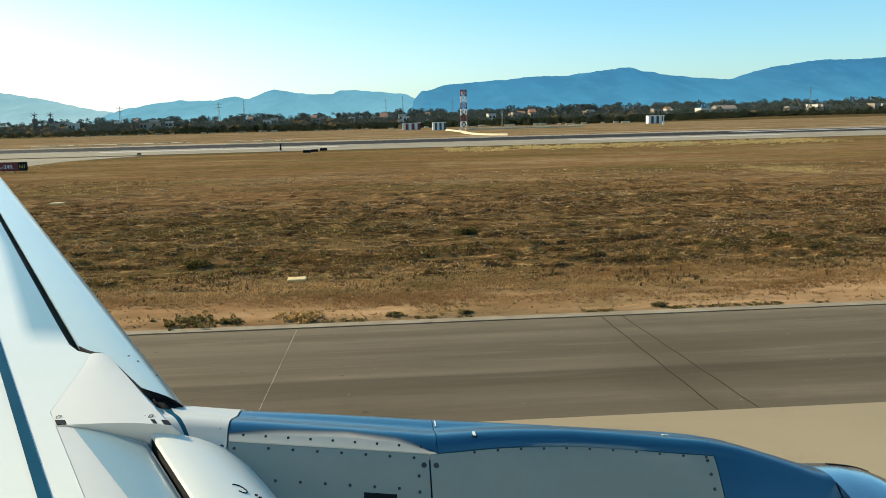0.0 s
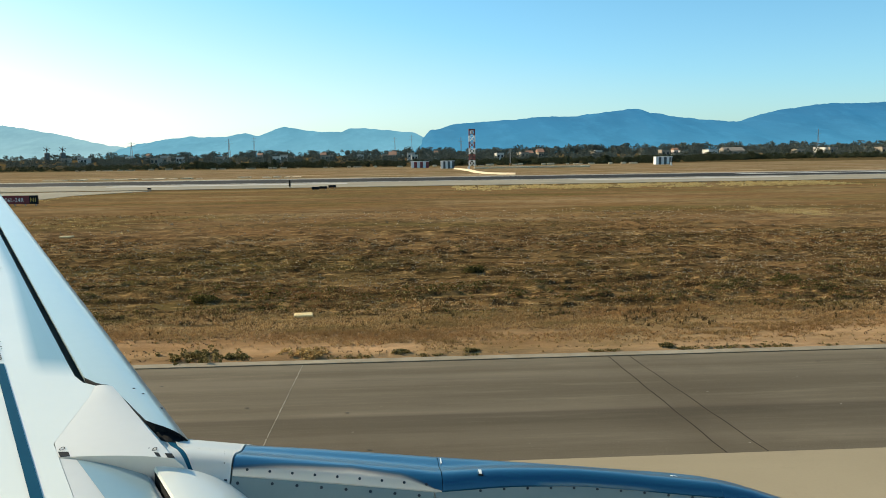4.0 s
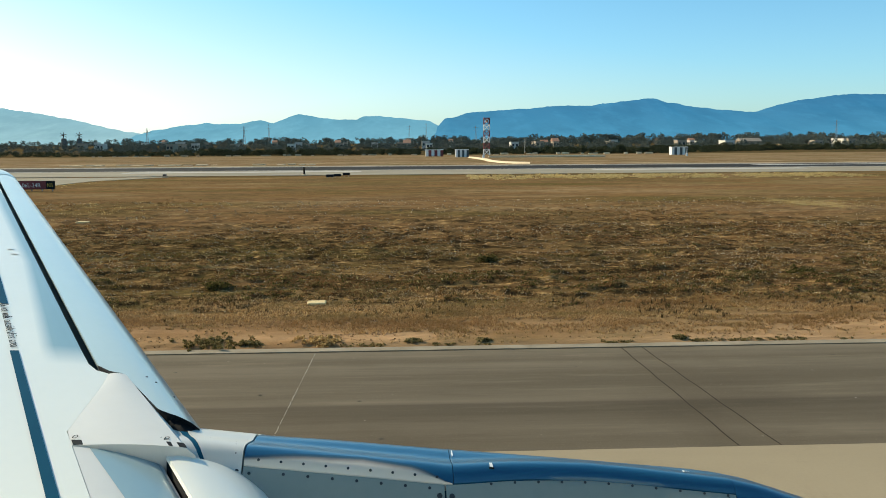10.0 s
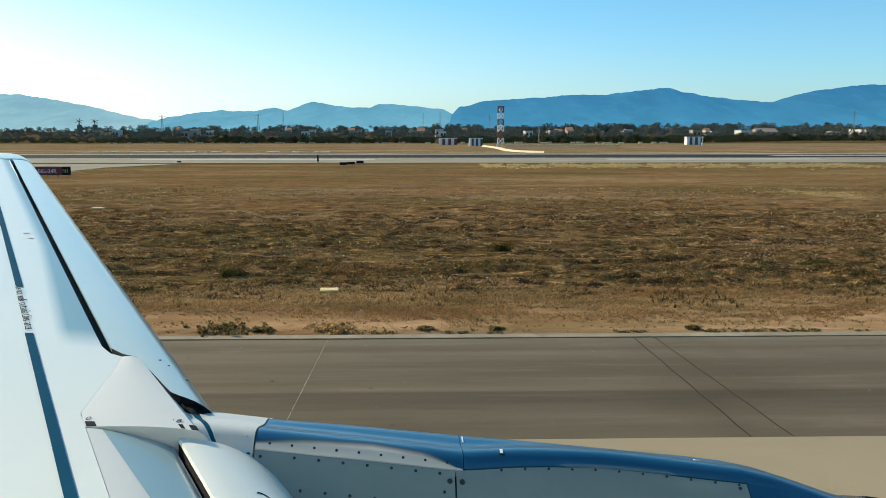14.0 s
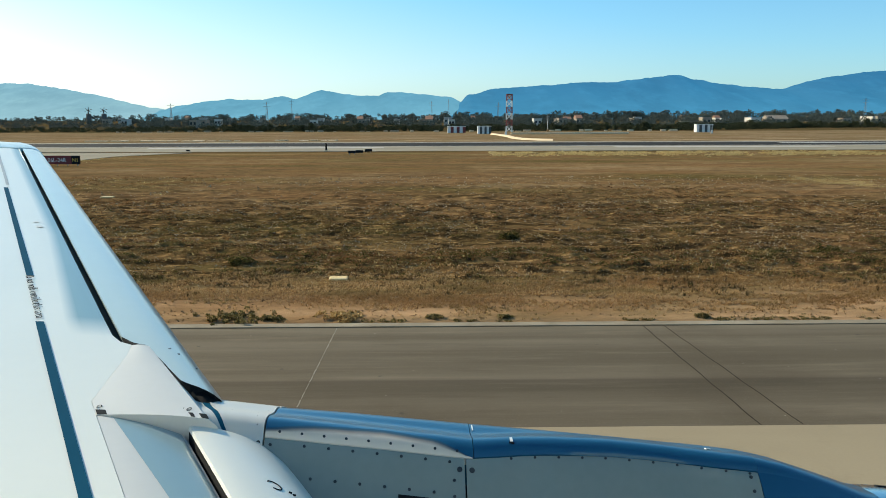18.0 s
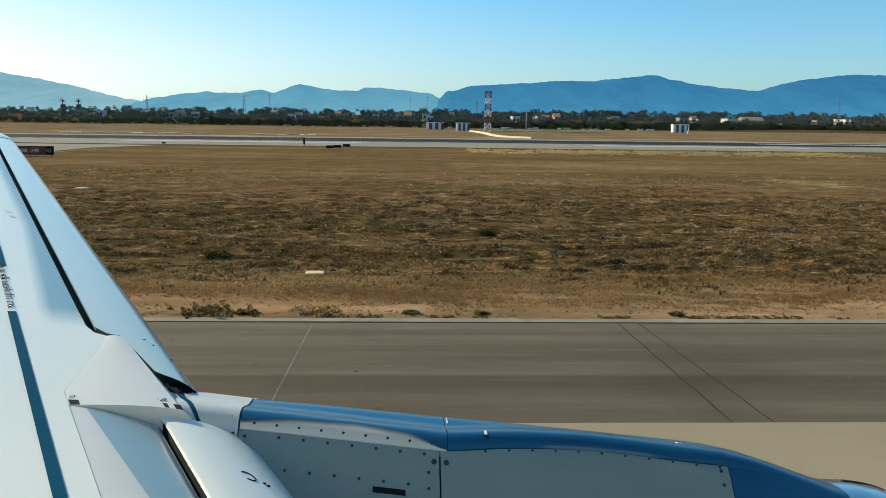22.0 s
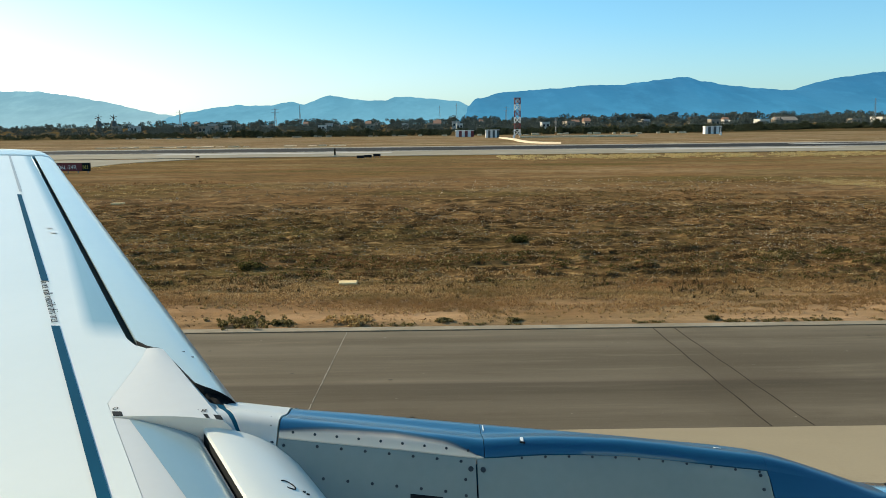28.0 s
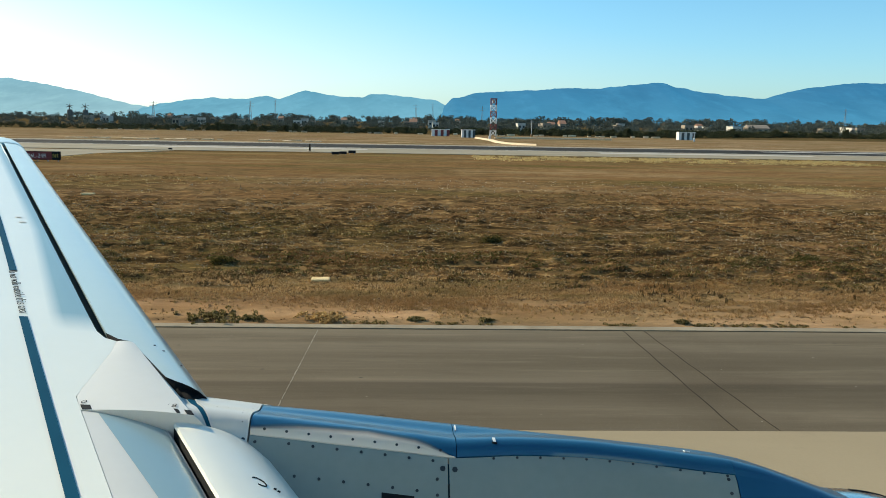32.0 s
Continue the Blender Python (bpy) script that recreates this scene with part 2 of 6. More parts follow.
CONCRETE = concrete("taxiway_concrete", (0.335, 0.276, 0.184), (0.385, 0.320, 0.215), (0.268, 0.220, 0.146))
CONCRETE_WIDE = concrete("apron_concrete", (0.315, 0.278, 0.205), (0.38, 0.338, 0.252), (0.22, 0.193, 0.145))
def dirty_slab():
    """Old concrete with earth washed over it, dark cracks and pale worn spots."""
    n = Nodes("old_slab_concrete")
    col = n.mix(n.ramp(n.noise(1.2), [(0.35, 0.0), (0.65, 1.0)]), (0.235, 0.178, 0.106), (0.30, 0.234, 0.145))
    dirt = n.noise(1.0, 7.0, n.scaled(0.75, 1.5, 1.0), 0.68)
    col = n.mix(n.math("MULTIPLY", n.ramp(dirt, [(0.47, 0.0), (0.60, 1.0)]), 0.6), col, (0.130, 0.084, 0.042))
    grain = n.noise(30.0, 6.0, rough=0.75)
    col = n.mix(n.math("MULTIPLY", n.ramp(grain, [(0.55, 0.0), (0.7, 1.0)]), 0.4), col, (0.075, 0.056, 0.034))
    info = n.t.nodes.new("ShaderNodeObjectInfo")
    col = n.mix(1.0, col, n.math("ADD", 0.9, n.math("MULTIPLY", info.outputs["Random"], 0.2)), "MULTIPLY")
    n.bump(grain, 0.4, 0.01)
    return n.done(col, 0.95, spec=0.05)


SLAB = dirty_slab()
KERB = mottled("edge_concrete", (0.20, 0.165, 0.112), (0.39, 0.335, 0.25), 1.6, 0.95, 16, 0.3, spec=0.05)
CRACK = mottled("joint_filler", (0.03, 0.026, 0.019), (0.06, 0.050, 0.036), 6.0, 0.95, 8, spec=0.05)
WORN_ASPHALT = mottled("worn_asphalt_chips", (0.085, 0.078, 0.063), (0.115, 0.105, 0.085), 3.0, 1.0, 8, spec=0.0)
CHALK = mottled("worn_pale_line", (0.22, 0.19, 0.14), (0.34, 0.31, 0.25), 2.0, 0.9, 9)
PAINT_YELLOW = mottled("taxi_yellow_paint", (0.42, 0.215, 0.035), (0.52, 0.29, 0.06), 1.4, 0.75, 12)
PAINT_BLACK = mottled("marking_black_paint", (0.022, 0.022, 0.022), (0.045, 0.043, 0.04), 1.2, 0.75, 12)
PAINT_WHITE = mottled("runway_white_paint", (0.40, 0.37, 0.32), (0.52, 0.49, 0.43), 0.6, 0.8, 12)
PAINT_ORANGE = mottled("faded_orange_paint", (0.36, 0.19, 0.06), (0.42, 0.25, 0.10), 0.8, 0.8, 10)


def field_material():
    """Dry mown airfield grass in bands along the runway, with bare earth, green weeds and straw streaks."""
    n = Nodes("dry_field")
    x, y, z = n.xyz()
    wob = n.math("MULTIPLY", n.math("SUBTRACT", n.noise(1.0, 5.0, n.scaled(0.05, 0.11, 1.0), 0.65), 0.5), 17.0)
    wob = n.math("MULTIPLY", wob, n.ramp(n.math("DIVIDE", y, 330.0), [(0.050, 0.10), (0.066, 0.22), (0.095, 0.5), (0.14, 1.0)]))
    yy = n.math("ADD", y, wob)
    far = n.math("DIVIDE", yy, 330.0)
    band = n.ramp(far, [
        (0.0490, (0.52, 0.325, 0.175)), (0.0545, (0.47, 0.280, 0.146)), (0.0562, (0.33, 0.205, 0.100)), (0.0615, (0.27, 0.175, 0.082)), (0.0650, (0.160, 0.098, 0.044)), (0.112, (0.150, 0.093, 0.042)),
        (0.130, (0.215, 0.130, 0.064)), (0.230, (0.215, 0.136, 0.066)), (0.305, (0.175, 0.120, 0.056)), (0.318, (0.13, 0.088, 0.04)), (0.44, (0.30, 0.218, 0.130)),
        (0.79, (0.31, 0.228, 0.140)), (0.806, (0.10, 0.085, 0.045)), (0.822, (0.050, 0.050, 0.026))])
    streak = n.noise(1.0, 7.0, n.scaled(0.11, 0.50, 1.0), 0.74)
    col = n.mix(n.math("MULTIPLY", n.ramp(streak, [(0.56, 0.0), (0.66, 1.0)]), 0.55), band, (0.42, 0.29, 0.145))
    dim = n.noise(1.0, 7.0, n.scaled(0.05, 0.17, 1.0), 0.72)
    col = n.mix(n.math("MULTIPLY", n.ramp(dim, [(0.48, 0.0), (0.62, 1.0)]), 0.62), col, (0.120, 0.082, 0.042))
    drift = n.noise(1.0, 6.0, n.scaled(0.035, 0.10, 1.0), 0.66)
    away = n.ramp(far, [(0.10, 0.0), (0.15, 1.0), (0.30, 1.0), (0.31, 0.0)])
    col = n.mix(n.math("MULTIPLY", n.math("MULTIPLY", n.ramp(drift, [(0.50, 0.0), (0.62, 1.0)]), 0.65), away), col, (0.33, 0.235, 0.125))
    col = n.mix(n.math("MULTIPLY", n.math("MULTIPLY", n.ramp(drift, [(0.36, 1.0), (0.47, 0.0)]), 0.55), away), col, (0.125, 0.098, 0.040))
    near = n.ramp(far, [(0.050, 0.05), (0.0548, 0.12), (0.0575, 0.5), (0.064, 1.0), (0.112, 1.0), (0.135, 0.55), (0.19, 0.30)])
    dark = n.noise(1.0, 6.0, n.scaled(0.12, 0.26, 1.0), 0.7)
    col = n.mix(n.math("MULTIPLY", n.math("MULTIPLY", n.ramp(dark, [(0.46, 0.0), (0.60, 1.0)]), 0.62), near), col, (0.072, 0.043, 0.019))
    green = n.noise(1.0, 5.0, n.scaled(0.045, 0.12, 1.0), 0.6)
    col = n.mix(n.math("MULTIPLY", n.ramp(green, [(0.47, 0.0), (0.62, 1.0)]), 0.45), col, (0.105, 0.090, 0.026))
    red = n.noise(1.0, 5.0, n.scaled(0.10, 0.30, 3.0), 0.65)
    col = n.mix(n.math("MULTIPLY", n.ramp(red, [(0.47, 0.0), (0.60, 1.0)]), 0.6), col, (0.220, 0.120, 0.052))
    clod = n.noise(1.0, 8.0, n.scaled(0.55, 1.1, 1.0), 0.72)
    col = n.mix(n.math("MULTIPLY", n.math("MULTIPLY", n.ramp(clod, [(0.47, 0.0), (0.555, 1.0)]), 0.85), near), col, (0.034, 0.021, 0.010))
    pale = n.noise(1.0, 8.0, n.scaled(0.9, 2.4, 1.0), 0.8)
    col = n.mix(n.math("MULTIPLY", n.math("MULTIPLY", n.ramp(pale, [(0.535, 0.0), (0.62, 1.0)]), 0.85), near), col, (0.46, 0.285, 0.12))
    sand = n.noise(1.0, 6.0, n.scaled(0.03, 0.22, 1.0), 0.7)
    beyond = n.ramp(far, [(0.440, 0.0), (0.447, 1.0), (0.50, 0.8), (0.56, 0.0)])
    col = n.mix(n.math("MULTIPLY", n.ramp(sand, [(0.54, 0.0), (0.60, 1.0)]), beyond), col, (0.52, 0.40, 0.25))
    n.bump(n.math("ADD", clod, pale), 0.8, 0.06)
    return n.done(col, 1.0, spec=0.0)


FIELD = field_material()
EARTH = mottled("bare_earth", (0.13, 0.082, 0.042), (0.20, 0.135, 0.075), 0.7, 0.95, 12, 0.5)
PALE_EARTH = mottled("pale_rubble", (0.34, 0.26, 0.16), (0.46, 0.37, 0.25), 1.2, 0.95, 10, 0.5)
PALE_STONE = mottled("pale_field_stone", (0.66, 0.50, 0.31), (0.80, 0.63, 0.42), 0.5, 0.95, 10)
PEBBLE = mottled("pebble", (0.30, 0.225, 0.14), (0.58, 0.47, 0.32), 1.2, 0.95, 10)


def island_ramp(name, stops, rough=0.85, patch=None, translucent=0.0):
    """Each blade or leaf takes its own colour."""
    n = Nodes(name)
    g = n.t.nodes.new("ShaderNodeNewGeometry")
    col = n.ramp(g.outputs["Random Per Island"], stops)
    if patch:
        p = n.noise(1.0, 4.0, n.scaled(*patch[0]))
        col = n.mix(n.math("MULTIPLY", n.ramp(p, [(0.46, 0.0), (0.62, 1.0)]), patch[2]), col, patch[1])
        p = n.noise(1.0, 5.0, n.scaled(0.14, 0.36, 2.0))
        col = n.mix(n.math("MULTIPLY", n.ramp(p, [(0.47, 0.0), (0.62, 1.0)]), patch[2]), col, patch[3])
    n.done(col, rough, spec=0.03)
    if translucent:
        n.b.inputs["Transmission Weight"].default_value = 0.0
        tr = n.t.nodes.new("ShaderNodeBsdfTranslucent")
        n.link(col, tr.inputs[0])
        ms = n.t.nodes.new("ShaderNodeMixShader")
        ms.inputs[0].default_value = translucent
        n.link(n.b.outputs[0], ms.inputs[1])
        n.link(tr.outputs[0], ms.inputs[2])
        n.link(ms.outputs[0], n.t.nodes["Material Output"].inputs[0])
    return n.m


GRASS = island_ramp("dry_grass_blades", [(0.0, (0.070, 0.037, 0.017)), (0.35, (0.175, 0.088, 0.036)), (0.65, (0.25, 0.138, 0.055)),
                                         (0.9, (0.38, 0.27, 0.12)), (1.0, (0.52, 0.41, 0.22))], patch=((0.09, 0.22, 1.0), (0.105, 0.092, 0.030), 0.48, (0.225, 0.110, 0.045)), translucent=0.34)
WEED = island_ramp("green_weeds", [(0.0, (0.045, 0.045, 0.015)), (0.6, (0.10, 0.088, 0.028)), (1.0, (0.22, 0.155, 0.062))], translucent=0.45)
TAN_GRASS = island_ramp("tan_verge_grass", [(0.0, (0.17, 0.095, 0.042)), (0.3, (0.41, 0.250, 0.108)), (0.7, (0.60, 0.395, 0.185)), (1.0, (0.76, 0.57, 0.33))],
                        patch=((0.35, 0.7, 1.0), (0.20, 0.155, 0.060), 0.75, (0.30, 0.165, 0.070)), translucent=0.34)
SAND_CLOD = island_ramp("sand_clods", [(0.0, (0.11, 0.062, 0.030)), (0.5, (0.28, 0.165, 0.085)), (1.0, (0.62, 0.44, 0.26))])
VERGE_WEED = island_ramp("verge_weeds", [(0.0, (0.07, 0.06, 0.022)), (0.5, (0.16, 0.125, 0.05)), (1.0, (0.38, 0.29, 0.14))], translucent=0.5)
DITCH_GROWTH = island_ramp("ditch_growth", [(0.0, (0.035, 0.026, 0.013)), (0.6, (0.085, 0.060, 0.028)), (1.0, (0.24, 0.165, 0.075))], translucent=0.3)
DRY_BUSH = island_ramp("dry_bush", [(0.0, (0.24, 0.150, 0.060)), (0.6, (0.40, 0.27, 0.115)), (1.0, (0.56, 0.41, 0.20))], translucent=0.55)
STRAW = island_ramp("pale_straw", [(0.0, (0.38, 0.28, 0.115)), (1.0, (0.70, 0.55, 0.27))], translucent=0.55)
LEAF = island_ramp("pine_and_olive_leaves", [(0.0, (0.036, 0.043, 0.023)), (0.6, (0.062, 0.068, 0.036)), (1.0, (0.100, 0.100, 0.055))], translucent=0.12)
# air haze is mixed into these paler, bluer leaf colours
LEAF_FAR = island_ramp("far_hazed_leaves", [(0.0, (0.068, 0.086, 0.080)), (0.6, (0.098, 0.118, 0.102)), (1.0, (0.16, 0.165, 0.13))], translucent=0.12)
LEAF_PALE = island_ramp("scrub_leaves", [(0.0, (0.05, 0.06, 0.022)), (0.6, (0.09, 0.095, 0.036)), (1.0, (0.14, 0.125, 0.06))], translucent=0.15)
BARK = mottled("bark", (0.05, 0.038, 0.028), (0.10, 0.08, 0.06), 6.0, 0.95, 6, 0.6)
RED_PAINT = mottled("red_paint", (0.17, 0.030, 0.030), (0.23, 0.045, 0.04), 2.0, 0.6, 8)
WHITE_PAINT = mottled("white_paint", (0.66, 0.65, 0.62), (0.78, 0.77, 0.74), 2.0, 0.6, 8)
SIGN_RED = mottled("sign_red_face", (0.16, 0.016, 0.02), (0.20, 0.022, 0.026), 3.0, 0.5, 8)
SIGN_YELLOW = mottled("sign_yellow_face", (0.55, 0.36, 0.05), (0.62, 0.42, 0.07), 3.0, 0.5, 8)
SIGN_BACK = mottled("sign_orange_back", (0.30, 0.15, 0.045), (0.36, 0.19, 0.06), 3.0, 0.6, 8)
BOARD_DARK = mottled("board_dark_sheet", (0.012, 0.011, 0.008), (0.024, 0.021, 0.015), 4.0, 0.8, 8, spec=0.1)
SIGN_RIB = mottled("sign_rib_metal", (0.085, 0.075, 0.058), (0.13, 0.115, 0.09), 5.0, 0.7, 8, spec=0.2)
POST_BLUE = mottled("post_blue", (0.02, 0.16, 0.30), (0.03, 0.20, 0.36), 5.0, 0.5, 6)
PANEL_BLUE = mottled("panel_blue_grey", (0.05, 0.13, 0.18), (0.09, 0.17, 0.22), 1.5, 0.5, 8)
YELLOW_BOX = mottled("marker_yellow", (0.68, 0.49, 0.22), (0.80, 0.61, 0.32), 4.0, 0.85, 8, 0.3)
STEEL = mottled("galvanised_steel", (0.20, 0.21, 0.22), (0.30, 0.31, 0.32), 5.0, 0.55, 8, metal=0.4)
WALL_WHITE = mottled("whitewashed_wall", (0.44, 0.415, 0.37), (0.58, 0.55, 0.49), 0.5, 0.9, 8, 0.1, random_tint=0.15)
WALL_STONE = mottled("stone_wall", (0.26, 0.21, 0.16), (0.36, 0.30, 0.23), 0.6, 0.95, 8, 0.3)
ROOF_TILE = mottled("terracotta_roof", (0.26, 0.13, 0.08), (0.34, 0.19, 0.12), 1.0, 0.9, 8, 0.3)
BAG_GREEN = mottled("bag_green", (0.10, 0.36, 0.20), (0.20, 0.50, 0.32), 9.0, 0.4, 6)
DARK_GLASS = mottled("dark_pane", (0.02, 0.025, 0.03), (0.035, 0.04, 0.045), 3.0, 0.15, 6)


def lamp_material(name, colour, strength):
    n = Nodes(name)
    n.done(colour, 0.3)
    n.b.inputs["Emission Color"].default_value = (*colour, 1)
    n.b.inputs["Emission Strength"].default_value = strength
    return n.m


RED_LAMP = lamp_material("red_lamp", (1.0, 0.06, 0.04), 3.0)


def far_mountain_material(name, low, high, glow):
    """A distant backdrop: blue air haze is painted in as emission, paler low down."""
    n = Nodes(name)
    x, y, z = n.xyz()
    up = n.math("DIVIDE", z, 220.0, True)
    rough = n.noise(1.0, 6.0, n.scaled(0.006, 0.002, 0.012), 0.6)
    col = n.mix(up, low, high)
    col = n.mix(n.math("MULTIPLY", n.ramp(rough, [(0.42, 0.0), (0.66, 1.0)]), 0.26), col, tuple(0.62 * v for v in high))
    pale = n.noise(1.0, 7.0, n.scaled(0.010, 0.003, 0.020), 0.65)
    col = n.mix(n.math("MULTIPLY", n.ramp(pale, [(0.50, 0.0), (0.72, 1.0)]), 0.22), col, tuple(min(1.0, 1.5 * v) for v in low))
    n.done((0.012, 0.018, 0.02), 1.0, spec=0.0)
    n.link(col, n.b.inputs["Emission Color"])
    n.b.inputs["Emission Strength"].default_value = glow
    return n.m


# the painted haze thickens from the east range to the west
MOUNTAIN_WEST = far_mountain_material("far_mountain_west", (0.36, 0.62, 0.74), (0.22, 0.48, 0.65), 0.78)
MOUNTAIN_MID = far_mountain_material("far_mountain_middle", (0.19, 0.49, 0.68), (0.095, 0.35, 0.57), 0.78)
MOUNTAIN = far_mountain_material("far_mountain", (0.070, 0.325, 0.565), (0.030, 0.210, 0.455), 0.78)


# ---- builders ----
def obj(name, mesh, material, parent=None, label="", smooth=False):
    for m in material if isinstance(material, (list, tuple)) else (material,):
        mesh.materials.append(m)
    if smooth:
        mesh.polygons.foreach_set("use_smooth", [True] * len(mesh.polygons))
    ob = new(name, mesh)
    if parent is not None:
        ob.parent = parent
    if label:
        ob["label"] = label
    return ob


def part(name, bm, material, parent=None, label="", smooth=False):
    me = bpy.data.meshes.new(name)
    bm.normal_update()
    bm.to_mesh(me)
    bm.free()
    return obj(name, me, material, parent, label, smooth)


def mesh_of(name, verts, faces):
    me = bpy.data.meshes.new(name)
    me.from_pydata([tuple(v) for v in verts], [], [tuple(int(i) for i in f) for f in faces])
    me.update()
    return me


def thing(name, at, label, category, group="", kind=""):
    ob = new(name)
    ob.empty_display_size = 0.2
    ob.matrix_basis = Matrix.Translation(at) if not isinstance(at, Matrix) else at
    return tagged(ob, label, category, group, kind)


def box(bm, lo, hi, bevel=0.0, turn=None):
    """An upright box between two corners, its edges bevelled."""
    lo, hi = Vector(lo), Vector(hi)
    r = bmesh.ops.create_cube(bm, size=1.0)
    m = Matrix.Translation((lo + hi) / 2) @ Matrix.Diagonal((*(hi - lo), 1))
    bmesh.ops.transform(bm, matrix=(turn or Matrix.Identity(4)) @ m, verts=r["verts"])
    if bevel:
        edges = list({e for v in r["verts"] for e in v.link_edges})
        bmesh.ops.bevel(bm, geom=edges, offset=bevel, segments=1, affect="EDGES")
    return bm


def rod(bm, a, b, r1, r2=None, sides=8):
    a, b = Vector(a), Vector(b)
    r = bmesh.ops.create_cone(bm, cap_ends=True, segments=sides, radius1=r1, radius2=r1 if r2 is None else r2, depth=(b - a).length)
    m = Matrix.Translation((a + b) / 2) @ (b - a).to_track_quat("Z", "Y").to_matrix().to_4x4()
    bmesh.ops.transform(bm, matrix=m, verts=r["verts"])
    return bm


def boxed(name, lo, hi, material, parent=None, label="", bevel=0.0):
    return part(name, box(bmesh.new(), lo, hi, bevel), material, parent, label)


def plate(name, outline, z0, z1, material, parent=None, label=""):
    """A flat plate with the outline given, from z0 up to z1."""
    bm = bmesh.new()
    f = bm.faces.new([bm.verts.new((x, y, z1)) for x, y in outline])
    if f.normal.z < 0 or f.calc_area() and (f.normal_update() or f.normal.z < 0):
        f.normal_flip()
    if z1 > z0:
        r = bmesh.ops.extrude_face_region(bm, geom=[f])
        bmesh.ops.translate(bm, vec=(0, 0, z0 - z1), verts=[v for v in r["geom"] if isinstance(v, bmesh.types.BMVert)])
        bmesh.ops.recalc_face_normals(bm, faces=bm.faces[:])
    return part(name, bm, material, parent, label)


def ribbon(name, points, width, z, material, parent=None, label="", closed=False):
    """A painted line of even width along points on the ground."""
    pts = [Vector((x, y, 0)) for x, y in points]
    smooth = []
    for i in range(len(pts) - 1):
        p0, p1, p2, p3 = pts[max(i - 1, 0)], pts[i], pts[i + 1], pts[min(i + 2, len(pts) - 1)]
        for k in range(6):
            t = k / 6
            smooth.append(0.5 * (2 * p1 + (p2 - p0) * t + (2 * p0 - 5 * p1 + 4 * p2 - p3) * t * t + (3 * p1 - p0 - 3 * p2 + p3) * t ** 3))
    smooth.append(pts[-1])
    verts, faces = [], []
    for i, p in enumerate(smooth):
        d = (smooth[min(i + 1, len(smooth) - 1)] - smooth[max(i - 1, 0)]).normalized()
        side = Vector((-d.y, d.x, 0)) * width / 2
        verts += [(*(p + side).xy, z), (*(p - side).xy, z)]
        if i:
            faces.append((2 * i - 2, 2 * i - 1, 2 * i + 1, 2 * i))
    return obj(name, mesh_of(name, verts, faces), material, parent, label)


def lettering(name, words, height, m, material, parent=None, label="", squeeze=1.0, depth=0.002, bold=0.0, space=1.0, length=0.0):
    """Words in the built-in font as a mesh; height is that of a capital letter."""
    cu = bpy.data.curves.new(name, "FONT")
    cu.body, cu.size, cu.extrude, cu.offset, cu.space_character = words, height / 0.70, depth / 2, bold, space
    cu.align_x = "CENTER"
    cu.resolution_u = 3
    tmp = new(name, cu)
    bpy.context.view_layer.update()
    me = bpy.data.meshes.new_from_object(tmp.evaluated_get(bpy.context.evaluated_depsgraph_get()))
    bpy.data.objects.remove(tmp)
    if length:
        wide = [v.co.x for v in me.vertices]
        squeeze = length / (max(wide) - min(wide))
    me.transform(m @ Matrix.Diagonal((squeeze, 1, 1, 1)) @ Matrix.Translation((0, -height / 2, 0)))
    return obj(name, me, material, parent, label)


def loft(sections, closed=True, caps=True):
    """A bmesh through rows of points; each row is a ring when closed."""
    bm = bmesh.new()
    rows = [[bm.verts.new(p) for p in s] for s in sections]
    n = len(rows[0])
    for r0, r1 in zip(rows, rows[1:]):
        for j in range(n if closed else n - 1):
            k = (j + 1) % n
            bm.faces.new((r0[j], r0[k], r1[k], r1[j]))
    if caps and closed:
        bm.faces.new(rows[0][::-1])
        bm.faces.new(rows[-1])
    bmesh.ops.recalc_face_normals(bm, faces=bm.faces[:])
    return bm


# ---- ground, pavements, runway ----
CROSSING_X = -123.0          # the crossing taxiway lies this far back along the taxiway


def grass_edge(y):
    """Where the field beside the airliner ends against the crossing taxiway behind it."""
    return np.interp(y, [16.6, 17.3, 19.0, 21.5, 25.5, 32.0, 46.5, 67.0, 92.0, 101.9], [-46.0, -52.0, -59.0, -62.5, -64.2, -64.7, -64.2, -63.8, -62.5, -57.0])


def verge(x):
    """The field side of the bare sandy verge."""
    return 17.95 + 1.7 * (lattice(x / 2.6, x * 0, 51) - 0.5) + 0.5 * (lattice(x / 0.6, x * 0, 52) - 0.5)


def lattice(x, y, seed):
    """Smooth value noise between 0 and 1, for whole arrays."""
    i, j = np.floor(x), np.floor(y)
    u, v = x - i, y - j
    u, v = u * u * (3 - 2 * u), v * v * (3 - 2 * v)

    def h(a, b):
        s = np.sin(a * 127.1 + b * 311.7 + seed * 74.7) * 43758.5453
        return s - np.floor(s)
    return (h(i, j) * (1 - u) + h(i + 1, j) * u) * (1 - v) + (h(i, j + 1) * (1 - u) + h(i + 1, j + 1) * u) * v


def clumps(x, y):
    """How far grass clumps and clods stand up, 0 to about 1."""
    v = 0.55 * lattice(x / 0.75, y / 0.40, 1) + 0.34 * lattice(x / 0.24, y / 0.19, 2) + 0.38 * lattice(x / 4.2, y / 1.3, 3)
    v = np.clip((v - 0.56) / 0.40, 0, 1)
    return v * np.clip((y - 18.9 - 1.6 * (lattice(x / 3.5, x * 0, 61) - 0.5)) / 2.2, 0.12, 1)


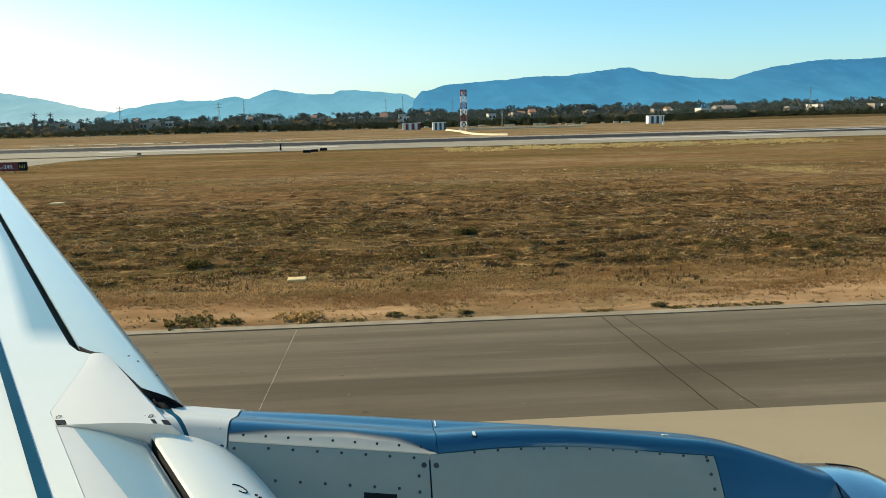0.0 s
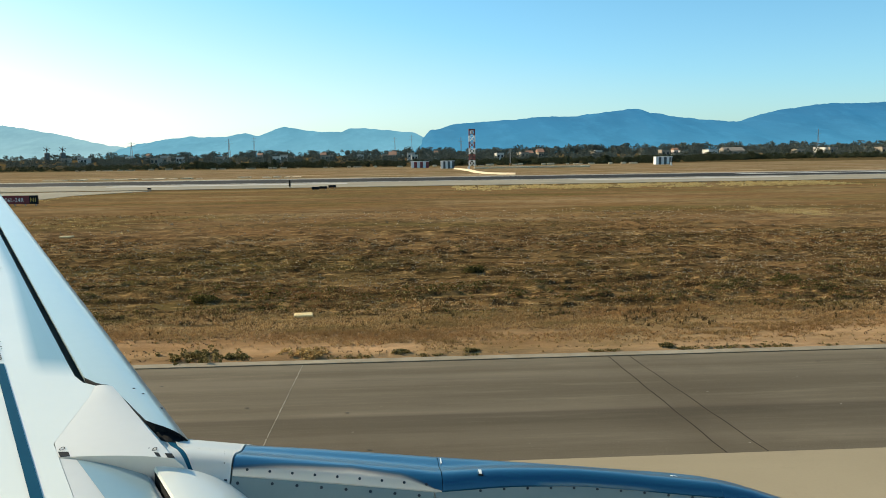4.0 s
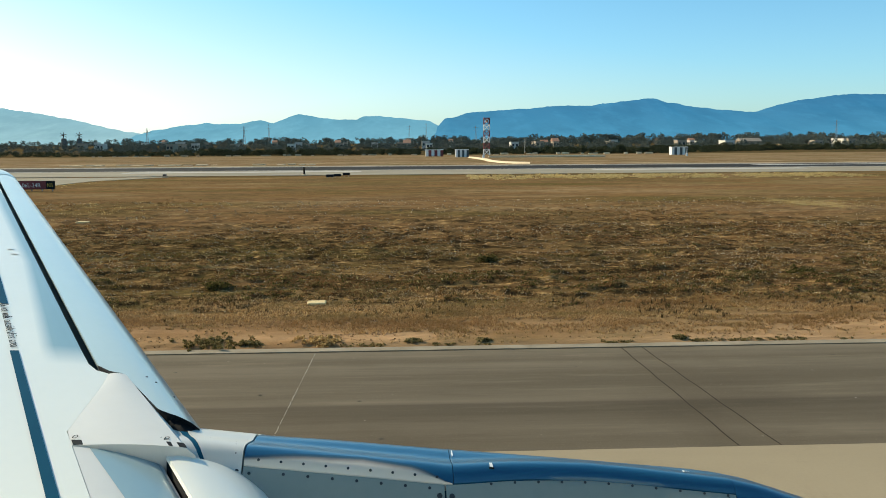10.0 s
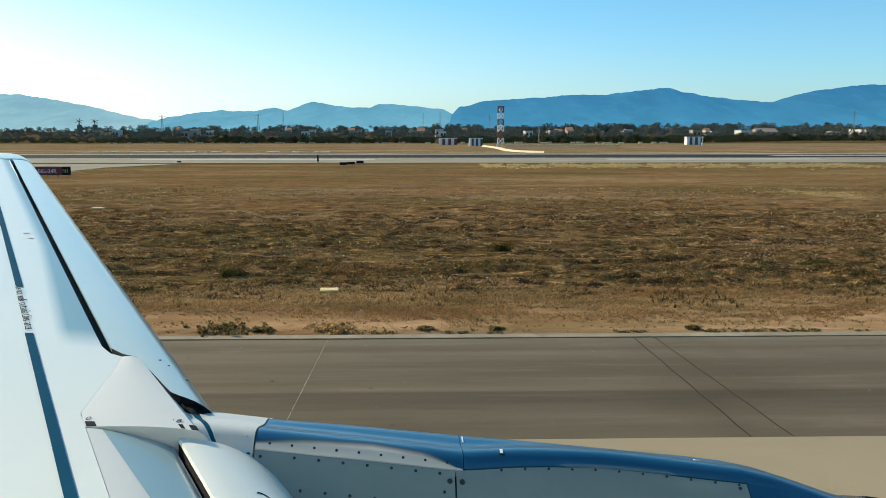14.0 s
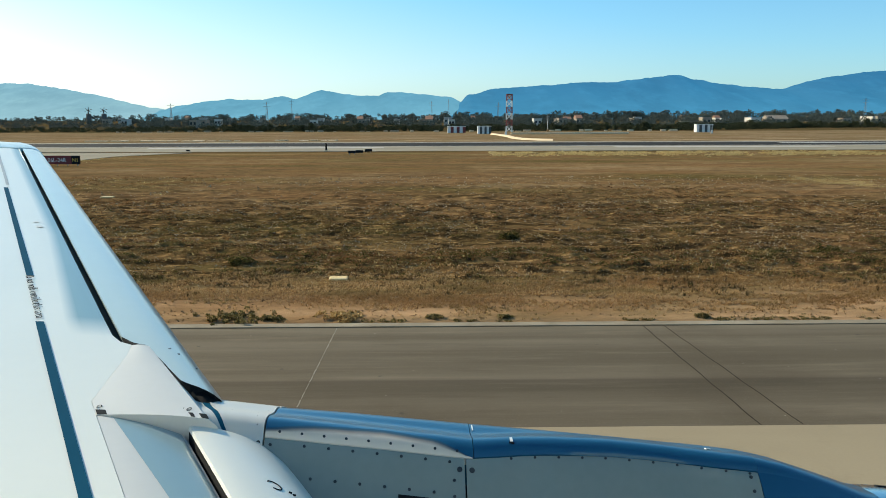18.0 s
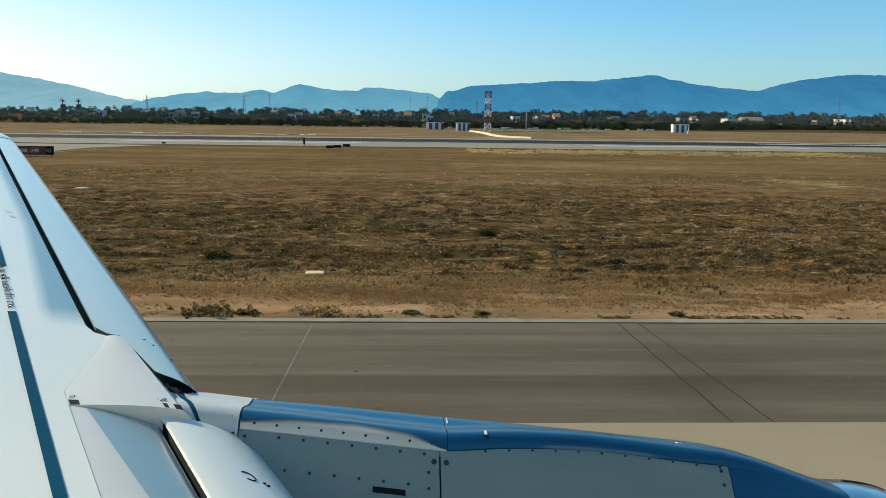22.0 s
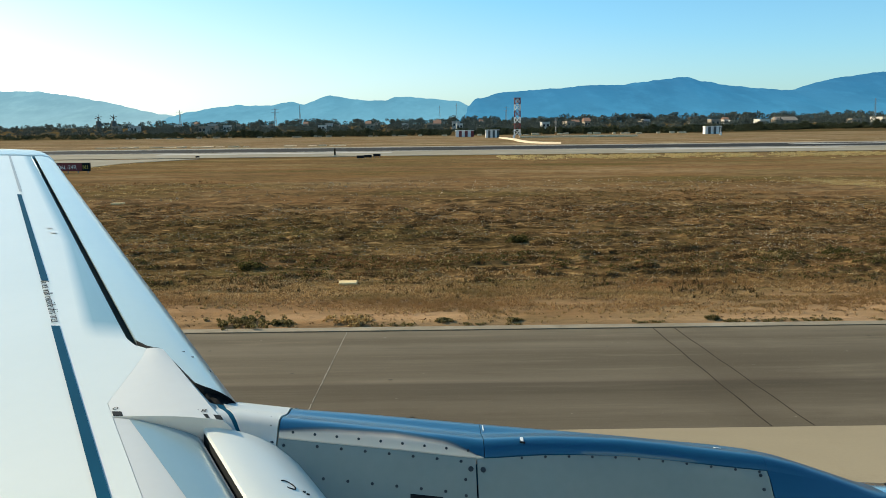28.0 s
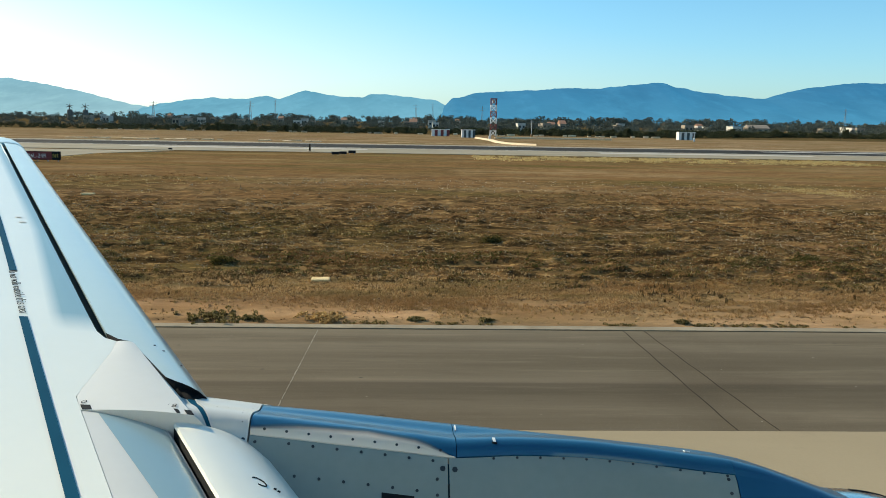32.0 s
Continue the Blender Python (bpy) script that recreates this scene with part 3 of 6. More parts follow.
def field_height(x, y):
    fade = np.clip((y - 16.04) / 0.3, 0, 1) * np.clip((x - grass_edge(y) - 0.1) / 0.5, 0, 1) * np.interp(y, [16, 38, 60, 90, 99], [1, 1, 0.5, 0.3, 0]) * np.clip((18 - x) / 5, 0, 1)
    return -0.045 + fade * (0.04 + 0.13 * clumps(x, y) + 0.02 * lattice(x / 0.13, y / 0.13, 4) + 0.03 * (lattice(x / 4.0, y / 3.0, 5) - 0.5))


def ground_mesh():
    """One sheet to the horizon, uneven where the near field is rough."""
    gx = np.concatenate([[-4800, -2400, -1200, -600, -300, -150, -110, -95], np.arange(-92, -52, 0.4), np.arange(-52, -3, 0.105), np.arange(-2.8, 22.5, 0.3), [24, 30, 40, 60, 100, 160, 300, 600, 1200, 2400, 4800]])
    gy = np.concatenate([[-4800, -2000, -800, -200, -60, 0, 12, 15.9], 15.97 + np.cumsum(np.linspace(0.07, 0.24, 230)), 51.8 + np.cumsum(np.linspace(0.3, 1.2, 60)), [100, 150, 220, 400, 800, 1600, 3000, 4800]])
    X, Y = np.meshgrid(gx, gy)
    Z = field_height(X, Y)
    verts = np.stack([X, Y, Z], -1).reshape(-1, 3).tolist()
    n = len(gx)
    faces = [(j * n + i, j * n + i + 1, (j + 1) * n + i + 1, (j + 1) * n + i) for j in range(len(gy) - 1) for i in range(n - 1)]
    return mesh_of("ground", verts, faces)


ground = obj("ground", ground_mesh(), FIELD, smooth=True)
tagged(ground, "wide dry brown airfield grass reaching the horizon", "ground", kind="structure")


def pavement(name, outline, material, label, z1=0.0, z0=-0.3):
    return tagged(plate(name, outline, z0, z1, material), label, "pavement", kind="structure")


def set_back(before):
    """Moves the things built since then to their place behind, at the crossing."""
    for o in scene.objects:
        if o.parent is None and o not in before:
            o.location.x += CROSSING_X


def rect(x0, x1, y0, y1):
    return [(x0, y0), (x1, y0), (x1, y1), (x0, y1)]


pavement("taxiway_concrete", rect(-260, 320, -16, 10.38), CONCRETE, "pale beige concrete taxiway surface beside the airliner")
pavement("taxiway_shoulder", rect(-260, 320, 10.384, 15.72), ASPHALT, "worn grey asphalt shoulder with long dark wheel streaks")
pavement("taxiway_far_shoulder", rect(-260, 320, -21.5, -16.004), ASPHALT, "worn grey asphalt shoulder on the far taxiway side")
pavement("edge_strip", rect(-260, 320, 15.724, 16.0), KERB, "pale concrete edge strip along the asphalt", 0.012)
behind = set(scene.objects)
# the wide crossing taxiway between the two grass fields
CROSSING = [(4.33, 16.004), (4.33, 18.4), (6.1, 19.0), (10.6, 19.9), (12.4, 20.4), (15.0, 21.6), (16.7, 22.5), (18.1, 24.0), (19.3, 26.2), (20.3, 29.0),
            (20.7, 33.0), (20.4, 38.0), (20.5, 45.0), (21.2, 56.0), (21.8, 76.0), (20.0, 90.0), (14.5, 101.9), (66.0, 101.9), (60.5, 92.0), (59.2, 67.0),
            (58.8, 46.5), (58.3, 32.0), (58.8, 25.5), (60.5, 21.5), (64.0, 19.0), (71.0, 17.3), (77.0, 16.6), (77.0, 16.004)]
crossing = pavement("crossing_taxiway", CROSSING, CONCRETE_WIDE, "broad pale grey concrete taxiway crossing to the runway", 0.0)
set_back(behind)
runway = tagged(plate("runway", rect(-900, 900, 122.0, 142.0), -0.3, 0.0, RUNWAY_ASPHALT), "dark grey asphalt runway across the field", "runway", kind="structure")
pavement("runway_near_shoulder", rect(-900, 900, 104.6, 121.996), CONCRETE_WIDE, "pale runway shoulder strip")
pavement("runway_far_shoulder", rect(-900, 900, 142.004, 146.0), CONCRETE_WIDE, "pale runway shoulder strip")
for x0, x1, y0, y1 in ((56, 88, 115.5, 119.0), (120, 150, 115.5, 119.0), (-93, -75, 131.0, 133.5), (150, 240, 133, 136), (-200, -120, 115.5, 117)):
    part("runway_mark", box(bmesh.new(), (x0 + CROSSING_X, y0, 0.0), (x1 + CROSSING_X, y1, 0.006)), PAINT_WHITE, runway)
for y0 in (122.6, 140.4):
    part("edge_line", box(bmesh.new(), (-900, y0, 0.0), (900, y0 + 0.9, 0.005)), PAINT_WHITE, runway)

behind = set(scene.objects)
# old shoulder slabs with open joints, between the edge strip and the grass
slab_rng = random.Random(4)
shoulder = thing("slab_shoulder", (0, 0, 0), "row of old cracked concrete slabs with weeds in the joints", "pavement", kind="structure")
SLAB_X, SLAB_Y = [-60, -36, -33, -30.5, -27, -22, -16, -10, 0], [18.0, 18.1, 18.2, 18.6, 18.5, 18.42, 18.6, 18.1, 17.98]
SLAB_ENDS = [4.3, 0.45, -3.4, -7.25, -11.1, -16.9, -30.7, -34.2, -38.1, -42.0, -46.0, -50.2, -54.4]
for x1, x0 in zip(SLAB_ENDS, SLAB_ENDS[1:]):
    z = slab_rng.uniform(-0.012, 0.008)
    steps = max(6, int((x1 - x0) / 0.5))
    rim = []
    for k in range(steps, -1, -1):
        x = x0 + 0.03 + (x1 - x0 - 0.035) * k / steps + (slab_rng.uniform(-0.1, 0.1) if 0 < k < steps else 0.0)
        rim.append((x, float(np.interp(x, SLAB_X, SLAB_Y)) + slab_rng.uniform(-0.15, 0.06)))
    plate("slab", [(x0 + 0.03, 16.03), (x1 - 0.005, 16.05), *rim], -0.2, z, SLAB, shoulder)
for x0, x1, y in ((-29.05, -28.2, 16.46), (-27.4, -26.2, 16.44), (-25.3, -24.3, 16.46), (-22.7, -21.4, 16.40), (-20.9, -19.2, 16.42), (-18.9, -17.6, 17.95), (-33.2, -30.9, 16.32)):
    part("crack", box(bmesh.new(), (x0, y, -0.02), (x1, y + 0.02, 0.0125)), CRACK, shoulder)

# joints and worn lines across the shoulder and the concrete
for x0, x1, w, m in ((-34.26, -34.38, 0.035, CRACK), (-33.94, -34.18, 0.035, CRACK), (-15.7, -17.2, 0.03, CRACK), (-15.3, -16.1, 0.03, CRACK), (-7.6, -7.7, 0.03, CHALK), (55.2, 55.6, 0.05, CRACK),
                     (56.4, 56.9, 0.05, CRACK), (80.5, 80.6, 0.05, CRACK), (81.2, 81.4, 0.05, CRACK), (17.0, 17.2, 0.03, CHALK)):
    tagged(ribbon("joint", [(x0, 15.71), ((x0 + x1) / 2 + 0.03, 13.0), (x1, 10.39)], w, 0.004, m), "thin filled joint running across the asphalt", "joint", kind="structure")
tagged(ribbon("joint", [(4.7, 16.3), (17.0, 16.0), (20.0, 16.45), (22.0, 17.2), (23.9, 18.6), (25.8, 21.0), (27.2, 23.6), (28.0, 30.0), (28.8, 42.0)], 0.05, 0.004, CRACK),
       "dark cracked kerb joint curving with the taxiway", "joint", kind="structure")
set_back(behind)
for x0, x1 in ((-24.75, -24.55), (-24.35, -24.0)):
    pts = [(x0 + (x1 - x0) * k / 12 + 0.008 * math.sin(k * 2.1 + x0), 15.71 - 5.32 * k / 12) for k in range(13)]
    tagged(ribbon("joint", pts, 0.022, 0.004, CRACK), "thin dark tarred joint running across the asphalt", "joint", kind="structure")
tagged(ribbon("joint", [(-60 + 10 * k, 15.70 - 0.012 * (k % 2)) for k in range(11)], 0.03, 0.004, CRACK), "dark joint along the asphalt edge", "joint", kind="structure")

for k in range(14):
    y0 = 10.45 + 0.375 * k
    off = 0.004 * math.sin(k * 2.3)
    tagged(ribbon("joint", [(-30.61 + 0.0165 * (y0 - 11.8) + off, y0), (-30.61 + 0.0165 * (y0 - 11.64) - off, y0 + 0.16), (-30.61 + 0.0165 * (y0 - 11.49) + off, y0 + 0.31)], 0.014 + 0.005 * math.sin(k * 1.3), 0.004, CHALK),
           "thin worn pale joint across the asphalt", "joint", kind="structure")

# chipped and patched spots in the asphalt
scar_rng = random.Random(77)
for label, material, count, size in (("dark chipped spots in the worn asphalt", WORN_ASPHALT, 14, 0.04), ("pale chips in the worn asphalt", CHALK, 26, 0.016)):
    verts, faces = [], []
    for k in range(count):
        cx, cy, r = scar_rng.uniform(-34.0, -19.0), scar_rng.uniform(10.5, 15.5), size * scar_rng.uniform(0.3, 1.2)
        ring = [(cx + r * scar_rng.uniform(0.6, 1.5) * math.cos(a * 0.785), cy + r * scar_rng.uniform(0.3, 0.9) * math.sin(a * 0.785), 0.0035 if size > 0.05 else 0.0065) for a in range(8)]
        faces.append(tuple(range(len(verts), len(verts) + 8)))
        verts += ring
    tagged(obj("asphalt_chips", mesh_of("asphalt_chips", verts, faces), material), label, "asphalt wear", kind="stuff")

behind = set(scene.objects)
# ---- painted markings on the crossing ----
def centred(x, y, z, turn=0.0):
    return pose(x, y, z, 0, 0, turn)


def painted_panel(name, x0, x1, y0, y1, rim, label):
    p = thing(name, (0, 0, 0), label, "marking", kind="structure")
    plate("border", rect(x0, x1, y0, y1), 0.0, 0.004, PAINT_BLACK, p)
    plate("field", rect(x0 + rim, x1 - rim, y0 + rim, y1 - rim), 0.0, 0.008, PAINT_YELLOW, p)
    return p


span = painted_panel("span_marking", 29.4, 48.6, 12.45, 16.75, 0.3, "yellow painted marking reading MAX SPAN 45M in black")
for word, xc, w in (("MAX", 32.5, 0.78), ("SPAN", 38.85, 0.78), ("45M", 45.7, 0.78)):
    lettering("letters", word, 2.85, centred(xc, 14.65, 0.011), PAINT_BLACK, span, squeeze=w, bold=0.02, space=1.25)
north = painted_panel("north_marking", 31.0, 48.3, 30.5, 35.0, 0.22, "yellow painted marking reading NORTH with two arrows")
lettering("letters", "NORTH", 2.0, centred(39.7, 33.2, 0.011, 180), PAINT_BLACK, north, squeeze=0.95, bold=0.02, space=1.6)
for x0, x1 in ((32.2, 34.9), (47.2, 44.4)):
    plate("arrow", [(x0, 32.8), (x0 + (x1 - x0) * 0.45, 33.25), (x0 + (x1 - x0) * 0.45, 32.9), (x1, 32.88), (x1, 32.72), (x0 + (x1 - x0) * 0.45, 32.7), (x0 + (x1 - x0) * 0.45, 32.35)], 0.0, 0.011, PAINT_BLACK, north)
n1 = thing("taxiway_name_marking", (0, 0, 0), "black bar with a yellow taxiway name N1", "marking", kind="structure")
plate("bar", rect(30.7, 42.4, 39.9, 42.4), 0.0, 0.004, PAINT_BLACK, n1)
plate("field", rect(36.4, 39.5, 38.0, 41.6), 0.0, 0.008, PAINT_BLACK, n1)
lettering("letters", "N1", 2.0, centred(37.9, 39.8, 0.011, 180), PAINT_YELLOW, n1, bold=0.02)
for pts, w, m in (([(40.7, 101), (40.6, 73.0), (39.8, 42.0), (39.7, 31.0), (39.2, 26.0), (38.0, 20.3), (36.7, 17.2), (35.0, 14.1), (33.1, 11.9), (29.5, 9.2)], 0.3, PAINT_YELLOW),
                  ([(39.7, 30.6), (39.6, 26.6), (40.0, 22.4), (41.1, 18.7), (42.0, 16.8), (43.7, 12.5), (45.9, 10.2), (49.0, 8.0)], 0.3, PAINT_YELLOW),
                  ([(28.7, 41.0), (28.4, 27.5), (28.0, 23.6), (27.3, 20.5), (26.0, 17.9), (24.0, 15.1), (20.0, 12.6), (16.0, 10.9)], 0.16, PAINT_YELLOW),
                  ([(29.05, 41.0), (28.75, 27.4), (28.35, 23.4), (27.6, 20.2), (26.3, 17.6), (24.2, 14.7), (20.1, 12.2), (16.0, 10.5)], 0.16, PAINT_YELLOW),
                  ([(53.4, 95.0), (52.7, 60.0), (51.2, 38.1), (50.6, 27.3), (51.0, 22.1), (52.0, 19.6), (53.6, 16.6), (58.0, 13.6), (64.0, 11.0)], 0.16, PAINT_ORANGE),
                  ([(53.0, 95.0), (52.3, 60.0), (50.8, 38.1), (50.2, 27.3), (50.6, 22.0), (51.6, 19.3), (53.2, 16.3), (57.8, 13.2), (64.0, 10.5)], 0.16, PAINT_ORANGE),
                  ([(20.2, 19.4), (26.5, 18.9)], 0.3, PAINT_ORANGE), ([(52.5, 20.2), (58.0, 20.4)], 0.3, PAINT_ORANGE)):
    tagged(ribbon("guide_line", pts, w, 0.0155, m), "worn yellow painted taxi guide line", "marking", kind="structure")
stopbar = thing("stop_bar", (0, 0, 0), "row of red stop bar lights on a dark broken line", "stop bar", kind="structure")
for k in range(9):
    x0 = 30.4 + 2.4 * k
    plate("dash", rect(x0, x0 + 2.3, 73.4, 76.0), 0.0, 0.005, PAINT_BLACK, stopbar)
    plate("mark", rect(x0 + 0.3, x0 + 1.4, 74.2, 75.2), 0.0, 0.009, RED_PAINT if k % 2 else PAINT_WHITE, stopbar)
    part("lamp", rod(bmesh.new(), (x0 + 0.7, 75.0, 0.005), (x0 + 0.7, 75.0, 0.10), 0.09, 0.05), RED_LAMP, stopbar, "lit red lamp")

set_back(behind)

# ---- the airliner: the view is from a cabin window ahead of the wing ----
plane = thing("airliner", (0, 0, 0), "white airliner with blue engine cowling standing on the taxiway", "airliner")
plane.matrix_basis = pose(-28.8, 0, 0, 0, 0, 0.65)


def le(y):
    """The wing's leading edge at y metres out from the window."""
    return -1.093 - 0.5087 * (y - 4.0), 2.771 + 0.0718 * (y - 4.0)


def skin(y, c, lift=0.0):
    """A point of the upper skin, c metres behind the leading edge."""
    x, z = le(y)
    k = 1.0 - 0.035 * max(y - 4.2, 0.0)
    dz = (0.105 * (1 - math.exp(-max(c, 0) / 0.06)) + 0.05 * c - 0.014 * c * c) * k
    if c > 0.335 and y > 3.9:
        dz -= 0.009 * (max(0.0, 0.53 - c) / 0.17) ** 2 * min(1.0, (y - 3.9) / 0.35)
    return x - c, y, z + dz + lift


def chord(y):
    return 4.9 - 0.30 * (y - 4.2) if y > 4.2 else 4.9 + 0.55 * (4.2 - y)


def front(y):
    """Where the fixed skin begins behind the leading edge."""
    return float(np.interp(y, [3.18, 3.71, 3.86, 3.90, 4.0, 12.8], [0.576, 0.350, 0.300, 0.345, 0.366, 0.325]))


spans = sorted({*np.round(np.linspace(-0.6, 12.8, 54), 2).tolist(), 3.05, 3.18, 3.45, 3.71, 3.86, 3.9, 4.0})
sections = []
for y in spans:
    c0, c1 = front(y), chord(y)
    cs = [c0 + (c1 - c0) * t * t for t in np.linspace(0, 1, 27)]
    up = [skin(y, c) for c in cs]
    th = [0.10 + 0.30 * (1 - c / c1) * min(1.0, c) for c in cs]
    low = [(p[0], p[1], p[2] - t * (0.45 + 0.55 * c1 / 5)) for p, t in zip(up, th)]
    sections.append(up + low[::-1])
wing = part("wing", loft(sections), WING_SHEEN, plane, "white painted wing with a sunlit upper skin", smooth=False)
wing.data.polygons.foreach_set("use_smooth", [True] * len(wing.data.polygons))
wing.data.set_sharp_from_angle(angle=radians(30))


def rounded_tip():
    secs = []
    for s in np.linspace(0.0, 1.0, 7):
        up, low = [], []
        for c in (0.0, 0.03, 0.08, 0.15, 0.25, 0.4, 0.6, 0.85, 1.15, 1.5, 1.8, 2.1, 2.3):
            y = 12.804 + (0.05 + 1.02 * (1 - math.exp(-c / 0.11))) * s
            p = skin(y, c, 0.012 * math.sin(math.pi * s))
            th = (0.05 + 0.05 * min(1.0, c / 0.3)) * (1 - 0.85 * s)
            up.append(p)
            low.append((p[0], p[1], p[2] - th))
        secs.append(up + low[::-1])
    return loft(secs)


part("wing_tip", rounded_tip(), SLAT_PAINT, plane, smooth=True)

# slat: rounded nose, skin to the dark slot, cut obliquely beside the engine
NOSE = [(0.17, -0.115), (0.09, -0.105), (0.035, -0.075), (0.005, -0.035), (-0.004, 0.0)]
TOPS = [0.04, 0.10, 0.18, 0.27, 0.36, 0.45, 0.54, 0.63, 0.72, 0.80, 0.88, 1.0]          # shares of the slat's chord


def slat_start(c):
    return float(np.interp(c, [0, 0.03, 0.06, 0.09, 0.145, 0.185, 0.20, 0.215, 0.225, 0.26, 0.29, 0.33], [3.375, 3.38, 3.385, 3.39, 3.41, 3.45, 3.60, 3.79, 3.87, 3.88, 3.90, 3.98]))


def slat_chord(y):
    return 0.328 - 0.0055 * max(0.0, y - 4.0)


secs = []
for k in range(41):
    s = (k / 40) ** 1.5
    row = []
    for c, dz in NOSE:
        y = 3.38 + (12.8 - 3.38) * s
        x, z = le(y)
        row.append((x - c, y, z + dz * (1 - 0.035 * max(y - 4.2, 0))))
    for share, lift in [(v, 0.0) for v in TOPS] + [(0.99, -0.022), (0.62, -0.05), (0.34, -0.07)]:
        y0 = slat_start(share * 0.328)
        y = y0 + (12.8 - y0) * s
        row.append(skin(y, share * slat_chord(y), lift))
    secs.append(row)
slat = part("slat", loft(secs, caps=False), SLAT_PAINT, plane, "pale blue-white leading edge slat", smooth=True)
slat.data.set_sharp_from_angle(angle=radians(40))
bm = bmesh.new()
bm.faces.new([bm.verts.new((x, y + 0.004, z - 0.001)) for x, y, z in secs[0]])
bmesh.ops.triangulate(bm, faces=bm.faces[:])
part("slat_end_rib", bm, SEAL_DARK, plane, "dark open end of the slat")
secs = []
for k in range(31):
    y = 3.40 + (12.78 - 3.40) * (k / 30) ** 1.4
    secs.append([skin(y, c, -d) for c, d in ((0.09, 0.10), (0.16, 0.11), (0.28, 0.075), (0.40, 0.035), (0.40, 0.12), (0.16, 0.17), (0.09, 0.16))])
rows = []
for k in range(9):
    t = k / 8
    c = 0.02 + 0.30 * t
    sx, sy, sz = skin(slat_start(c), c, -0.012)
    fy = 3.054 + 0.80 * t
    fx, fyy, fz = skin(fy, 0.155 + 0.065 * t, -0.03)
    rows.append([(sx, sy + 0.01, sz), (sx * 0.6 + fx * 0.4, sy * 0.6 + fyy * 0.4, sz * 0.6 + fz * 0.4 - 0.035), (fx, fyy, fz), (fx, fyy, fz - 0.1), (sx, sy + 0.01, sz - 0.1)])
part("slat_end_well", loft(rows), SEAL_DARK, plane, "dark well between slat and fairing", smooth=True)
part("slat_cove", loft(secs), SLOT_GREY, plane, "dark slot behind the slat")
# fairing between slat and inboard flap
secs = []
for k in range(13):
    y = 3.054 + 0.80 * k / 12
    cf, ca = 0.155 + 0.065 * (k / 12), front(y) - 0.0008
    z0 = skin(y, cf)[2] - le(y)[1]
    row = [(le(y)[0] - cf + 0.03, y, le(y)[1] + z0 - 0.40), (le(y)[0] - cf + 0.03, y, le(y)[1] + z0 - 0.09), (le(y)[0] - cf + 0.020, y, le(y)[1] + z0 - 0.028)]
    row += [skin(y, cf + (ca - cf) * t, 0.006 * math.sin(math.pi * t)) for t in (0.03, 0.15, 0.3, 0.45, 0.6, 0.75, 0.9, 1.0)]
    row += [skin(y, ca, -0.40)]
    secs.append(row)
fair = part("leading_edge_fairing", loft(secs), FAIRING_GREY, plane, "light grey leading edge fairing", smooth=True)
fair.data.set_sharp_from_angle(angle=radians(35))
for c0, c1, words in ((0.535, 0.571, "0"), (0.213, 0.249, "18"), (0.164, 0.190, "")):
    mark = part("index_mark", loft([[skin(y, c, 0.003) for c in (c0, c1)] + [skin(y, c, 0.0005) for c in (c1, c0)] for y in (3.057, 3.097)]), DECAL_BLACK, fair, "black position mark")
    if words:
        x, y, z = skin(3.125, (c0 + c1) / 2, 0.0075)
        lettering("index_number", words, 0.030, pose(x, y, z - 0.004, 4.5, 0, 0), DECAL_BLACK, fair, squeeze=1.1, depth=0.0006, bold=-0.0007)

# inboard leading edge: hollow fixed nose and the drooped flap ahead of it
def swept(points, y0, y1, steps=10):
    rows = []
    for k in range(steps + 1):
        y = y0 + (y1 - y0) * k / steps
        x, z = le(y)
        rows.append([(x - c, y, z + d) for c, d in points])
    return rows


hollow = [(0.574, 0.127), (0.54, 0.1235), (0.50, 0.118), (0.45, 0.108), (0.40, 0.096), (0.35, 0.081), (0.31, 0.067), (0.275, 0.054), (0.256, 0.042), (0.247, 0.015), (0.2445, -0.09), (0.2445, -0.36), (0.574, -0.36)]
nose = part("fixed_nose", loft(swept(hollow, -0.3, 3.05)), FAIRING_GREY, plane, "hollow grey inboard nose of the wing", smooth=True)
nose.data.set_sharp_from_angle(angle=radians(30))
NOSE_C, NOSE_Z = [p[0] for p in hollow[9::-1]], [p[1] for p in hollow[9::-1]]
# the shadow over the nose's front, laid on as a coloured strip
rows = []
for k in range(15):
    y = 0.0 + 3.046 * k / 14
    x, z = le(y)
    edge = 0.515 - 0.14 * (3.046 - y)
    rows.append([(x - c, y, z + float(np.interp(c, NOSE_C, NOSE_Z)) + 0.0015) for c in np.linspace(max(edge, 0.30), 0.252, 14)])
part("nose_paint", loft(rows, closed=False, caps=False), NOSE_SHADE, nose, "pale blue-grey shade painted on the nose", smooth=True)
outer = [(0.237, 0.080), (0.205, 0.080), (0.168, 0.075), (0.12, 0.064), (0.074, 0.051), (0.022, 0.030), (-0.029, 0.004), (-0.062, -0.020), (-0.091, -0.045), (-0.122, -0.085), (-0.151, -0.132), (-0.202, -0.224), (-0.23, -0.32)]
inner = [(c + 0.006, d - 0.012) for c, d in outer[::-1]]
flap = part("leading_edge_flap", loft(swept(outer + inner, 0.3, 3.06)), WING_WHITE, plane, "white drooped leading edge flap", smooth=True)
flap.data.set_sharp_from_angle(angle=radians(40))
part("flap_seal", loft(swept([(0.2435, -0.10), (0.243, -0.05), (0.242, 0.02), (0.2405, 0.060), (0.232, 0.05), (0.232, -0.28), (0.2435, -0.28)], 0.3, 3.055)), SEAL_DARK, plane, "dark gap behind the flap")
